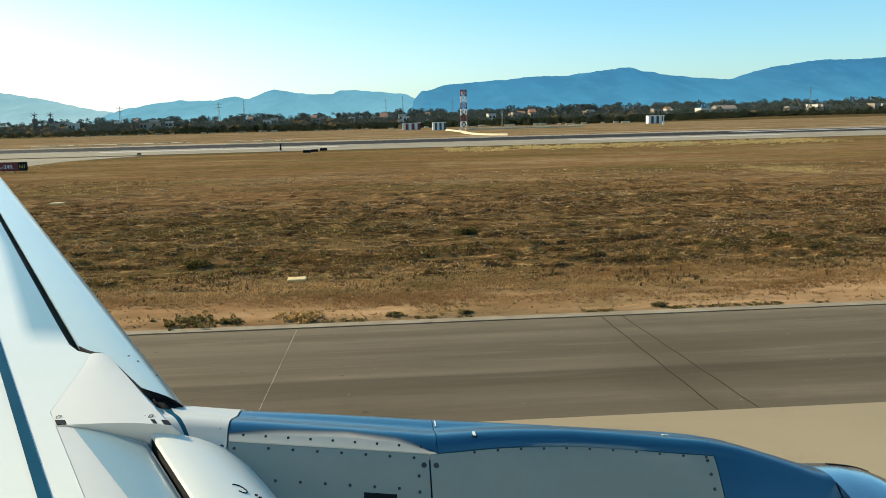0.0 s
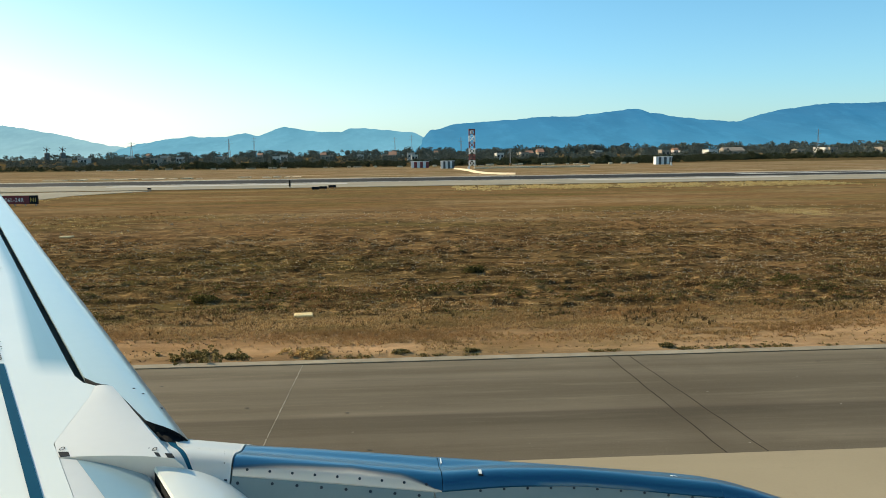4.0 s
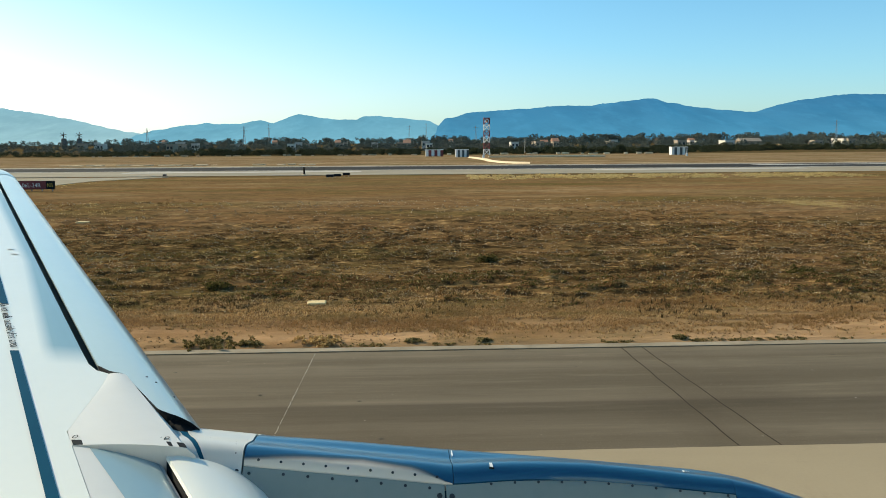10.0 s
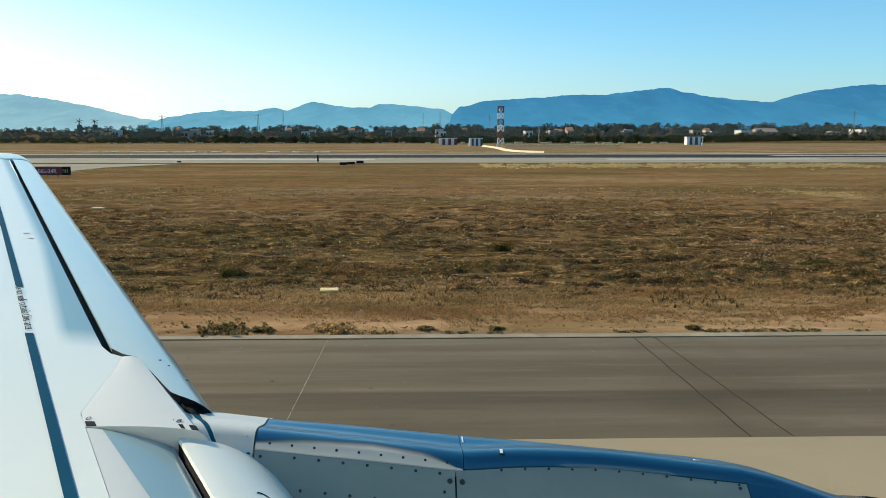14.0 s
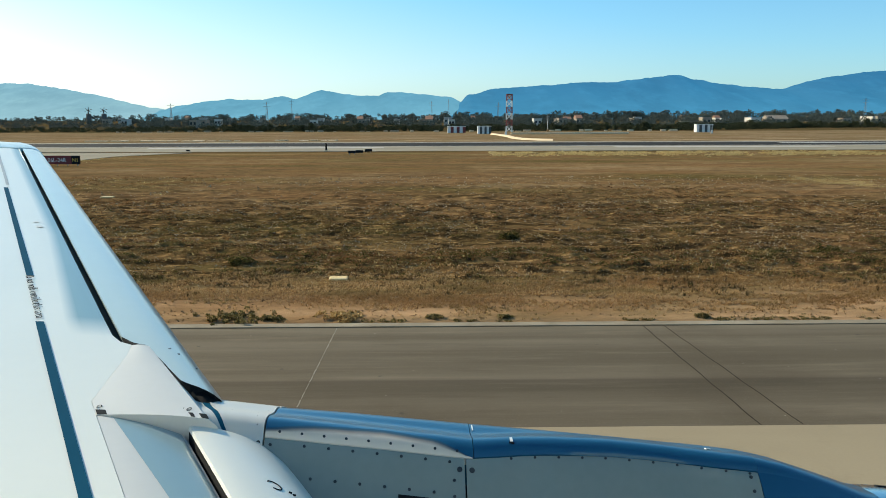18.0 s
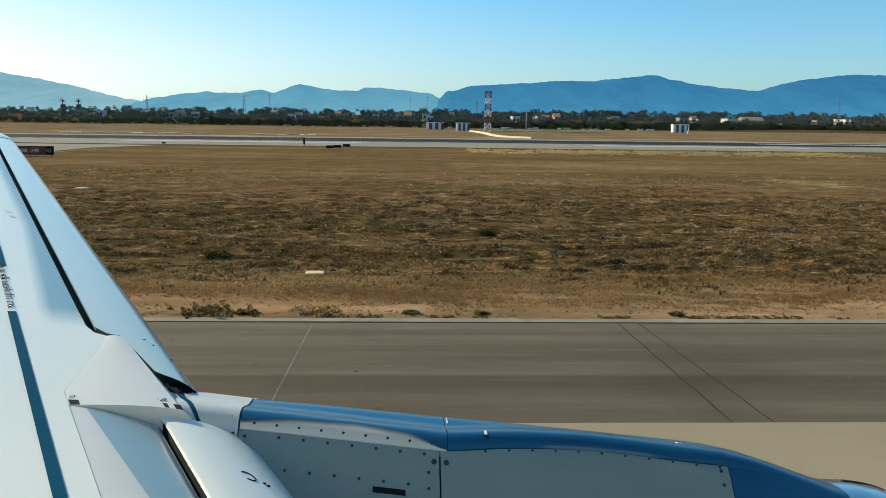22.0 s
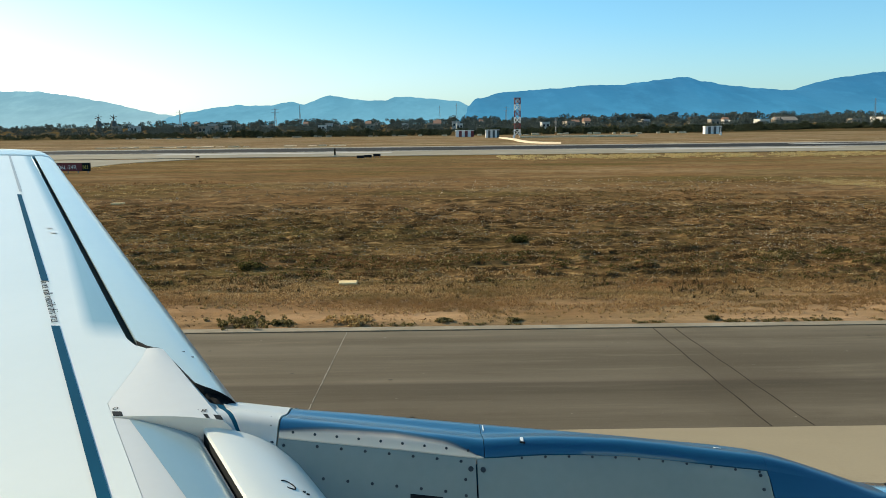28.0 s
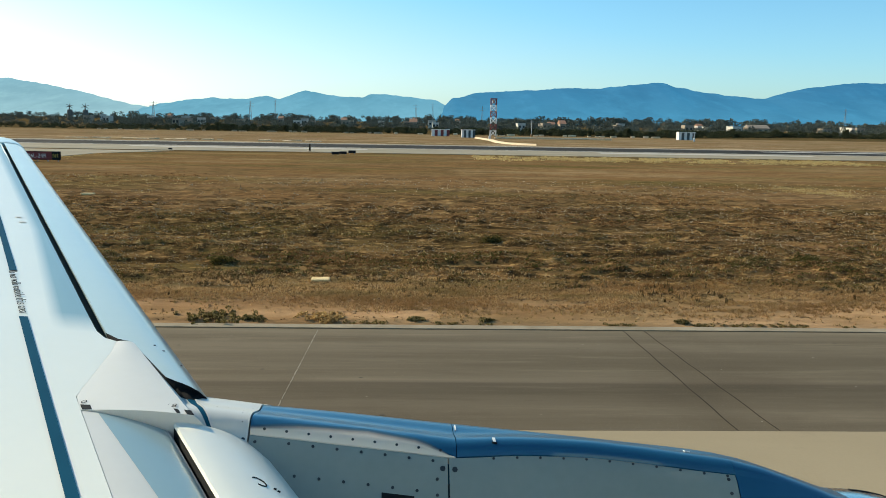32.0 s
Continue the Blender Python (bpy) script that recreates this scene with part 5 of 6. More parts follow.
# earth track with broken pale kerb beside the crossing, from the sign towards the taxiway
TRACK = [(14.3, 95.0), (14.7, 80.0), (14.6, 66.8), (13.4, 48.5), (13.1, 37.6), (12.8, 30.7), (12.7, 27.2)]
kerb = thing("broken_kerb", (0, 0, 0), "broken pale kerb stones along an earth track", "kerb", kind="structure")
kr = random.Random(11)
tp = np.array(TRACK)
for k in range(70):
    s = k / 70
    y = 95.0 - 68.0 * s ** 0.8
    x = float(np.interp(-y, -tp[:, 1], tp[:, 0])) + kr.uniform(-0.06, 0.06)
    ly = kr.uniform(0.35, 0.8)
    if kr.random() < 0.18:
        continue
    boxed("kerb_stone", (x - 0.09, y - ly, -0.08), (x + 0.09 + kr.uniform(-0.05, 0.05), y, kr.uniform(0.0, 0.06)), PALE_EARTH, kerb, bevel=0.02)


def crumpled(name, at, size, material, label, category):
    bm = bmesh.new()
    bmesh.ops.create_icosphere(bm, subdivisions=2, radius=1.0)
    for v in bm.verts:
        v.co *= 0.75 + 0.5 * noise.noise(v.co * 1.9 + Vector(at))
        v.co.z = max(v.co.z, -0.35)
    bmesh.ops.transform(bm, matrix=Matrix.Diagonal((*size, 1)), verts=bm.verts)
    ob = part(name, bm, material)
    ob.location = at
    return tagged(ob, label, category)


crumpled("plastic_bag", (-3.0, 19.55, 0.03), (0.16, 0.12, 0.12), BAG_GREEN, "crumpled pale green plastic bag on the grass", "litter")
crumpled("paper_scrap", (-8.3, 23.6, 0.02), (0.12, 0.10, 0.08), WHITE_PAINT, "crumpled white paper scrap on the grass", "litter")
# blue panelled enclosure on a slab, beyond the crossing
enc = thing("equipment_enclosure", (65.8, 39.0, 0), "low blue-grey panelled equipment enclosure on a slab", "enclosure")
boxed("base", (-2.3, -0.5, -0.06), (2.6, 0.8, 0.05), SLAB, enc)
boxed("roof", (-1.85, -0.3, 0.80), (1.85, 0.6, 0.85), WHITE_PAINT, enc)
for k in range(5):
    boxed("panel", (-1.78 + 0.72 * k, -0.27, 0.06), (-1.12 + 0.72 * k, -0.2, 0.80), PANEL_BLUE, enc, bevel=0.01)
for k in range(6):
    boxed("post", (-1.84 + 0.72 * k, -0.3, 0.05), (-1.79 + 0.72 * k, -0.18, 0.80), WHITE_PAINT, enc)
# cable duct covers half buried in the grass, and an old slab patch by the sign
duct = thing("cable_duct", (0, 0, 0), "half-buried pale concrete duct covers in a line", "duct", kind="structure")
dr = random.Random(41)
turn = math.degrees(math.atan(0.26))
x = -13.0
while x < 13.0:
    l = dr.uniform(0.9, 1.7)
    if dr.random() < 0.78:
        m = Matrix.Translation((x, 22.3 + 0.26 * x + dr.uniform(-0.05, 0.05), dr.uniform(-0.10, -0.07))) @ pose(0, 0, 0, dr.uniform(-2, 2), 0, turn + dr.uniform(-3, 3))
        c = boxed("cover", (0, -0.07, -0.05), (l * 0.97, 0.07, 0.05), SLAB, duct, bevel=0.012)
        c.matrix_basis = m
    x += l * 0.97
plate("patch", [(2.3, 20.75), (3.1, 20.6), (3.9, 20.85), (4.2, 21.3), (3.6, 21.75), (2.8, 21.7), (2.4, 21.3)], -0.12, -0.022, SLAB, duct)
set_back(behind)
for x, y, lx, ly, a, h in ((-31.04, 20.6, 0.46, 0.40, 3, 0.09), (-18.3, 20.75, 0.42, 0.36, -8, 0.09), (-45.1, 43.2, 0.6, 0.4, 0, 0.10)):
    slab_marker(x, y, lx, ly, a, h)
# runway-side boxes and lights
for x, y, h in ((-37.4, 95.6, 0.30), (-36.7, 97.5, 0.28), (-35.9, 100.5, 0.30), (-58.0, 104, 0.16)):
    m = thing("runway_edge_box", (x, y, -0.02), "small dark equipment box beside the runway", "equipment", "runway edge boxes")
    wide = 0.42 if h > 0.2 else 0.2
    boxed("case", (-wide, -0.2, 0.12), (wide, 0.2, 0.12 + h), STEEL if h > 0.8 else DECAL_BLACK, m, bevel=0.03)
    for s in (-0.65 * wide, 0.65 * wide):
        boxed("leg", (s - 0.03, -0.04, -0.03), (s + 0.03, 0.04, 0.118), STEEL, m)
post = thing("runway_post", (-41.5, 106.0, 0), "thin dark runway edge post with a pale foot", "post")
part("shaft", rod(bmesh.new(), (0, 0, -0.04), (0, 0, 0.95), 0.12, 0.1, 10), BOARD_DARK, post)
boxed("foot", (-0.3, -0.25, -0.05), (0.3, 0.25, 0.1), PALE_STONE, post, bevel=0.03)
rubble = thing("rubble_line", (0, 0, 0), "low broken line of pale rubble beyond the runway", "rubble", kind="structure")
rr = random.Random(61)
x = -92.0
while x < -46.0:
    w = rr.uniform(0.7, 2.6)
    if rr.random() < 0.8:
        boxed("heap", (x, 157.2 + rr.uniform(-1.5, 1.0), -0.1), (x + w, 158.6, rr.uniform(0.03, 0.14)), PALE_STONE, rubble, bevel=0.06)
    x += w + rr.uniform(0.2, 1.2)
for x, y, h in ((6.0, 250.0, 5.0), (-10.4, 204.0, 2.0), (44.4, 220.0, 2.4)):
    m = thing("airfield_mast", (x, y, -0.05), "slim pale equipment mast in dry grass", "mast", "airfield masts")
    pole = part("pole", rod(bmesh.new(), (0, 0, 0), (0, 0, h), 0.09, 0.05), WHITE_PAINT, m)
    boxed("cabinet", (-0.25, -0.2, 0), (0.25, 0.2, min(0.8, h * 0.5)), WHITE_PAINT if h < 5 else SIGN_BACK, m, bevel=0.03)
    boxed("crossarm", (-0.5, -0.04, h * 0.86), (0.5, 0.04, h * 0.9), STEEL, pole)


def striped_hut(x, y, w, h, dark, white_first):
    t = thing("equipment_hut", (x, y, -0.05), "white hut with broad dark vertical stripes" if dark is not RED_PAINT else "equipment hut with red and white vertical stripes", "hut", "equipment huts")
    n = 6
    for k in range(n):
        boxed("wall_stripe", (-w / 2 + w * k / n, -1.2, 0), (-w / 2 + w * (k + 1) / n - 0.004, 1.2, h), WHITE_PAINT if (k % 2 == 0) else dark, t)
    boxed("roof", (-w / 2 - 0.1, -1.3, h), (w / 2 + 0.1, 1.3, h + 0.14), WHITE_PAINT, t, bevel=0.03)


DARK_STRIPE = mottled("dark_stripe_paint", (0.05, 0.06, 0.06), (0.08, 0.09, 0.09), 1.0, 0.7, 8)
striped_hut(-21.0, 240.0, 5.0, 1.75, RED_PAINT, True)
striped_hut(-14.2, 225.0, 3.5, 1.9, DARK_STRIPE, True)
striped_hut(48.6, 240.0, 4.6, 2.1, DARK_STRIPE, True)


def lattice_tower(x, y, height, w):
    t = thing("lattice_tower", (x, y, -0.05), "tall red and white lattice tower", "tower")
    n = 6
    seg = height / n
    for k in range(n):
        m = RED_PAINT if k % 2 else WHITE_PAINT
        z0, z1 = k * seg, (k + 1) * seg
        bm = bmesh.new()
        cs = [(-w, -w), (w, -w), (w, w), (-w, w)]
        for (ax, ay), (bx, by) in zip(cs, cs[1:] + cs[:1]):
            rod(bm, (ax, ay, z0), (ax, ay, z1), 0.11, sides=6)
            rod(bm, (ax, ay, z0), (bx, by, z1), 0.07, sides=5)
            rod(bm, (bx, by, z0), (ax, ay, z1), 0.07, sides=5)
            rod(bm, (ax, ay, z1 - 0.06), (bx, by, z1 - 0.06), 0.08, sides=5)
        part("section", bm, m, t, "red painted section" if k % 2 else "white painted section")
    boxed("platform", (-w - 0.15, -w - 0.15, height), (w + 0.15, w + 0.15, height + 0.12), RED_PAINT, t)
    boxed("head", (-0.4, -0.4, height - 1.3), (0.4, 0.4, height - 0.2), WHITE_PAINT, t, bevel=0.05)


lattice_tower(-5.1, 252.0, 10.9, 0.82)
bank = loft([[(x + s * w * nx, y + s * w * ny, h) for s, h in ((-1.0, -0.1), (-0.5, 0.20), (0.1, 0.28), (0.6, 0.18), (1.0, -0.1))] for x, y, w, nx, ny in (
    (-13.0, 214.0, 0.5, 1, 0), (-12.0, 205.0, 0.8, 1, 0.1), (-11.2, 188.0, 0.9, 1, 0), (-11.6, 172.0, 0.9, 0.9, 0.3), (-10.8, 161.0, 1.0, 0.6, 0.8), (-9.0, 155.0, 1.0, 0.3, 0.95), (-6.6, 152.5, 0.5, 0.2, 1))], closed=False)
tagged(part("earth_bank", bank, PALE_STONE, smooth=True), "low curved pale earth bank beside the tower", "bank", kind="structure")
tagged(boxed("low_wall", (-8.0, 216.0, -0.06), (22.0, 216.8, 0.35), PALE_STONE, bevel=0.1), "long low pale earth bank beside the tower", "bank", kind="structure")
wall_rng = random.Random(31)
wall = thing("field_wall", (0, 0, 0), "broken low dry-stone wall of pale stones before the trees", "wall", kind="structure")
x = -125.0
while x < 60.0:
    w = wall_rng.uniform(0.8, 3.0)
    y = 266.0 + 0.9 * math.sin(x * 0.11) + 52.0 * min(1.0, max(0.0, (x - 55.0) / 70.0))
    if wall_rng.random() < 0.6:
        boxed("stone", (x, y - 0.3, -0.1), (x + w, y + 0.3, wall_rng.uniform(0.15, 0.5)), PALE_STONE if x > -40 else PALE_EARTH, wall, bevel=0.08)
    x += w + wall_rng.uniform(0.1, 1.4)


# ---- trees, woods, houses, mills ----
def leaf_quads(rng, centres, spread, n, size, squash=0.8):
    """Leaf sprays: n small bent quads round each centre, as arrays of corners."""
    c = np.repeat(np.asarray(centres, float), n, axis=0)
    d = rng.normal(size=c.shape)
    d /= np.linalg.norm(d, axis=1)[:, None] + 1e-9
    sp = np.repeat(np.asarray(spread, float), n)
    p = c + d * (sp * rng.uniform(0.55, 1.05, len(c)))[:, None] * np.array([1, 1, squash])
    u = rng.normal(size=c.shape)
    u /= np.linalg.norm(u, axis=1)[:, None]
    v = np.cross(u, rng.normal(size=c.shape))
    v /= np.linalg.norm(v, axis=1)[:, None] + 1e-9
    s = (size * rng.uniform(0.6, 1.4, len(c)))[:, None]
    return np.stack([p - u * s - v * s * 0.6, p + u * s - v * s * 0.5, p + u * s * 0.7 + v * s, p - u * s * 0.8 + v * s * 0.7], axis=1)


def quad_mesh(name, q):
    n = len(q)
    me = bpy.data.meshes.new(name)
    me.vertices.add(4 * n)
    me.vertices.foreach_set("co", q.reshape(-1).astype(np.float32))
    me.loops.add(4 * n)
    me.loops.foreach_set("vertex_index", np.arange(4 * n, dtype=np.int32))
    me.polygons.add(n)
    me.polygons.foreach_set("loop_start", np.arange(0, 4 * n, 4, dtype=np.int32))
    me.update(calc_edges=True)
    return me


def crown_lumps(rng, h, w, n):
    pts, rad = [], []
    for _ in range(n):
        t = rng.uniform(0.02, 0.92)
        r = w * math.sqrt(max(0.05, 1 - ((t - 0.55) / 0.5) ** 2)) * rng.uniform(0.1, 0.8)
        a = rng.uniform(0, 2 * math.pi)
        pts.append((r * math.cos(a), r * math.sin(a), h * t))
        rad.append(w * rng.uniform(0.30, 0.58))
    return pts, rad


def tree_kind(seed, h, w, leaf, label):
    rng = np.random.default_rng(seed)
    t = thing("tree", (0, 0, -500), label, "tree", "trees along the field edge")
    bm = bmesh.new()
    top = (rng.uniform(-0.2, 0.2), rng.uniform(-0.2, 0.2), h * 0.5)
    rod(bm, (0, 0, -0.1), top, 0.17, 0.09, 7)
    for k in range(5):
        a = rng.uniform(0, 6.28)
        rod(bm, (top[0] * 0.7, top[1] * 0.7, h * (0.25 + 0.05 * k)), (math.cos(a) * w * 0.6, math.sin(a) * w * 0.6, h * rng.uniform(0.55, 0.8)), 0.07, 0.02, 5)
    part("trunk", bm, BARK, t)
    pts, rad = crown_lumps(rng, h, w * 1.2, 30)
    obj("crown", quad_mesh("crown", leaf_quads(rng, pts, np.array(rad) * 0.9, 110, 0.115 * w / 2)), leaf, t)
    return t


kinds = [tree_kind(k, h, w, m, label) for k, (h, w, m, label) in enumerate((
    (4.6, 2.1, LEAF, "dark green bushy pine at the field edge"), (5.2, 2.5, LEAF, "broad dark green pine at the field edge"), (4.0, 2.3, LEAF, "low dark olive tree at the field edge"),
    (5.8, 2.2, LEAF, "tall dark pine at the field edge"), (3.4, 2.4, LEAF_PALE, "pale green scrub tree at the field edge"), (4.3, 2.7, LEAF, "wide dark olive tree at the field edge")))]
trng = random.Random(21)
for row_y, step in ((276.0, 3.2), (284.0, 3.7)):
    x = -215.0
    while x < 265.0:
        x += step * trng.uniform(0.6, 1.35)
        y = row_y + trng.uniform(-3, 3) + 62.0 * min(1.0, max(0.0, (x - 55.0) / 70.0))
        bushy = x < -96
        k = trng.choice((4, 4, 2)) if bushy else trng.choice((0, 1, 2, 3, 5, 2))
        if bushy and trng.random() < 0.4:
            continue
        s = trng.choice((0.38, 0.42, 0.46, 0.50, 0.56)) * trng.uniform(0.9, 1.1) * (0.5 if bushy else 1.0) * float(np.interp(x, [-20, 60], [0.8, 1.0]))
        m = Matrix.Translation((x, y, -0.05)) @ pose(0, 0, 0, 0, 0, trng.uniform(0, 360)) @ Matrix.Diagonal((s, s, s * trng.uniform(0.85, 1.05), 1))
        c = copy_thing(kinds[k], m)
        c.matrix_basis = m
for t in kinds:
    for o in list(t.children_recursive) + [t]:
        bpy.data.objects.remove(o)

# far woods: one mass of leaf sprays in several rows
wr = np.random.default_rng(5)


def woods(name, rows, leaf, label):
    q = []
    for row_y, count, h, w in rows:
        for x in wr.uniform(-0.84 * row_y, 0.80 * row_y, count):
            u = x / row_y
            s = wr.uniform(0.7, 1.15) * float(np.interp(u, [-0.48, -0.36, -0.12, 0.08], [0.62, 0.84, 0.86, 1.0])) * (1.0 + 0.2 * max(0.0, u))
            back = 60.0 * min(1.0, max(0.0, (x - 55.0) / 70.0)) if row_y < 340 else 0.0
            c = np.stack([x + wr.uniform(-w, w, 5) * 0.7, row_y + back + wr.uniform(-w, w, 5) * 1.5, h * s * wr.uniform(0.25, 0.8, 5)], 1)
            rad = w * s * wr.uniform(0.35, 0.6, 5)
            q.append(leaf_quads(wr, c, rad * 0.9, 64, 0.14 * np.repeat(rad, 64)))
    tagged(obj(name, quad_mesh(name, np.concatenate(q)), leaf), label, "woods", kind="stuff")


woods("near_woods", ((272, 230, 1.1, 1.3), (281, 230, 1.5, 1.5), (294, 230, 1.8, 1.6), (306, 220, 1.9, 1.7), (322, 180, 2.1, 1.8)), LEAF, "dark green orchards behind the first trees")
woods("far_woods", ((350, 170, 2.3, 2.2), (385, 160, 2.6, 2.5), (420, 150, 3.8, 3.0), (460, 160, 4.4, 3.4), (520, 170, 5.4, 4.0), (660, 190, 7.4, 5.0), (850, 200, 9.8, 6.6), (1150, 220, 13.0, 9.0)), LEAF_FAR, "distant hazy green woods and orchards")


def house(x, y, w, d, h, label, wall=None, roof=True, tiles=None):
    t = thing("house", (x, y, -0.05), label, "house", "far houses")
    boxed("wall", (-w / 2, -d / 2, 0), (w / 2, d / 2, h), wall or WALL_WHITE, t)
    if roof:
        bm = bmesh.new()
        v = [bm.verts.new(p) for p in ((-w / 2 - 0.3, -d / 2 - 0.3, h), (w / 2 + 0.3, -d / 2 - 0.3, h), (w / 2 + 0.3, d / 2 + 0.3, h), (-w / 2 - 0.3, d / 2 + 0.3, h), (-w / 2 - 0.3, 0, h + d * 0.22), (w / 2 + 0.3, 0, h + d * 0.22))]
        for f in ((0, 1, 5, 4), (2, 3, 4, 5), (1, 2, 5), (3, 0, 4), (3, 2, 1, 0)):
            bm.faces.new([v[i] for i in f])
        part("roof", bm, tiles or ROOF_TILE, t)
    else:
        boxed("parapet", (-w / 2 - 0.1, -d / 2 - 0.1, h), (w / 2 + 0.1, d / 2 + 0.1, h + 0.35), wall or WALL_WHITE, t)
    n = max(2, int(w / 3))
    for k in range(n):
        xw = -w / 2 + w * (k + 0.5) / n
        boxed("window", (xw - 0.5, -d / 2 - 0.05, h * 0.45), (xw + 0.5, -d / 2 + 0.05, h * 0.45 + 1.2), DARK_GLASS, t)


hr = random.Random(8)
for k in range(86):
    y = hr.choice((410, 440, 480, 500, 540, 600, 640, 760, 880))
    x = hr.uniform(-0.62, 0.80) * y
    if x < -0.45 * y or (x < -0.3 * y and hr.random() < 0.5):
        continue
    w = hr.uniform(2.4, 5.0)
    house(x, y + hr.uniform(-12, 12), w, hr.uniform(6, 9), hr.uniform(1.4, 2.4) + (y / 250), "small far house among trees", WALL_STONE if hr.random() < 0.6 else WALL_WHITE, hr.random() < 0.25)
house(150.0, 440.0, 10.5, 8.0, 3.4, "long far house with a wide pale roof", WALL_STONE, True, WALL_STONE)


MILL_STONE = mottled("mill_stone", (0.10, 0.105, 0.10), (0.16, 0.16, 0.15), 0.6, 0.95, 8)


def windmill(x, y):
    t = thing("windmill", (x, y, -0.05), "old stone windmill tower with broken sails", "windmill", "old windmills")
    part("tower", rod(bmesh.new(), (0, 0, 0), (0, 0, 8.4), 2.3, 2.1, 18), MILL_STONE, t)
    part("cap", rod(bmesh.new(), (0, 0, 8.4), (0, 0, 9.0), 2.2, 1.4, 18), MILL_STONE, t)
    hub = (0, -3.9, 13.0)
    part("shaft", rod(bmesh.new(), (0, 0, 9.0), (0, -0.5, 11.6), 0.3, 0.25), BARK, t)
    for k in range(6):
        a = math.radians(60 * k + 20)
        part("sail_arm", rod(bmesh.new(), (0, -0.6, 11.6), (3.2 * math.cos(a), -0.6, 11.6 + 2.6 * math.sin(a)), 0.3, 0.16, 5), BARK, t)


windmill(-312.0, 720.0)
windmill(-300.0, 722.0)
for x, y, h in ((-196.0, 560.0, 14.0), (-134.0, 560.0, 15.0), (-172.0, 900.0, 24.0), (-26.0, 800.0, 20.0), (-8.0, 900.0, 24.0), (28.0, 700.0, 17.0), (330.0, 700.0, 20.0)):
    m = thing("power_pylon", (x, y, -0.05), "slim far grey power line pylon", "pylon", "power pylons")
    bm = bmesh.new()
    for sx, sy in ((-1, -1), (1, -1), (1, 1), (-1, 1)):
        rod(bm, (sx * 1.0, sy * 1.0, 0), (sx * 0.12, sy * 0.12, h), 0.10, 0.06, 5)
    for k in range(8):
        z, w = h * k / 8, 1.1 - 0.95 * k / 8
        rod(bm, (-w, -w, z), (w, -w, z + h / 8), 0.055, sides=4)
        rod(bm, (w, w, z), (-w, w, z + h / 8), 0.055, sides=4)
    mast = part("mast", bm, STEEL, m)
    for z in (0.8, 0.92):
        part("crossarm", rod(bmesh.new(), (-2.4, 0, h * z), (2.4, 0, h * z), 0.08, sides=5), STEEL, mast)


# ---- mountains: each range a ridge between summits and saddles ----
def mountain(name, y, crest, depth, label, rough=4.5, material=None):
    """crest: (x, height) summits and saddles; slopes fall to the plain on both sides."""
    xs = np.arange(crest[0][0], crest[-1][0] + 1, 12.0)
    hs = np.interp(xs, [c[0] for c in crest], [c[1] for c in crest])
    k = np.hanning(5)
    k /= k.sum()
    hs = np.convolve(np.pad(hs, 2, mode="edge"), k, mode="valid")
    secs = []
    for x, h in zip(xs, hs):
        h += rough * (noise.noise(Vector((x * 0.02, y * 0.01, 1.0))) + 0.6 * noise.noise(Vector((x * 0.047, 3.3, 1.0))))
        row = []
        for t in (0.0, 0.2, 0.4, 0.6, 0.8, 1.0):
            fold = 0.09 * noise.noise(Vector((x * 0.008, t * 2.0, 5.0))) * (1 - t) * t * 4
            row.append((x, y - depth * (1 - t), -6 + (h + 6) * min(1.0, max(0.0, t ** 1.25 + fold))))
        row.append((x, y + 150, -6))
        secs.append(row)
    ob = part(name, loft(secs, closed=False), material or MOUNTAIN, smooth=True)
    ob.location.x = -28.8
    return tagged(ob, label, "mountain", kind="structure")


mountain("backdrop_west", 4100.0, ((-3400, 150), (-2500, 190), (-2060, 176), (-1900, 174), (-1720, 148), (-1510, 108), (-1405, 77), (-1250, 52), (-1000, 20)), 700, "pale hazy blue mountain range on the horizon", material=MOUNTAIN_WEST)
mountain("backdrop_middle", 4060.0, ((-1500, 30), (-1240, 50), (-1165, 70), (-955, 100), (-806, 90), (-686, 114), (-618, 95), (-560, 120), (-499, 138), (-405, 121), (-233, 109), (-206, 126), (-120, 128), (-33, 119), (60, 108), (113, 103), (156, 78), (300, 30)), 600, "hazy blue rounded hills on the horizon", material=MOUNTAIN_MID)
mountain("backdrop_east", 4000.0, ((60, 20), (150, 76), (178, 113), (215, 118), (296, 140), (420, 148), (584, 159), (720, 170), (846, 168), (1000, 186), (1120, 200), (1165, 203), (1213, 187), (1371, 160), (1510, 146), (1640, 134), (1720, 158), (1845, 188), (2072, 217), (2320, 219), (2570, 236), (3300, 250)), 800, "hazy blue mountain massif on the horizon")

# ---- grass, weeds, straw: uncountable small growth over the fields ----
def tufts(rng, pts, blades, height, width, lean):
    """Triangular blades fanned out of each point, as one mesh's triangles."""
    p = np.repeat(pts, blades, axis=0)
    n = len(p)
    a = rng.uniform(0, 2 * np.pi, n)
    h = height * rng.uniform(0.45, 1.25, n) * np.repeat(rng.uniform(0.6, 1.3, len(pts)), blades)
    wide = width * (2.2 if blades < 20 else 11.0)
    base = p + np.stack([rng.normal(0, wide, n), rng.normal(0, wide, n), np.full(n, -0.055)], 1)
    side = np.stack([np.cos(a), np.sin(a), np.zeros(n)], 1) * (width * rng.uniform(0.6, 1.4, n))[:, None]
    tip = base + np.stack([np.cos(a + 1.3) * h * lean * rng.uniform(0, 1.4, n), np.sin(a + 1.3) * h * lean * rng.uniform(0, 1.4, n), h + 0.03], 1)
    return np.stack([base - side, base + side, tip], 1)


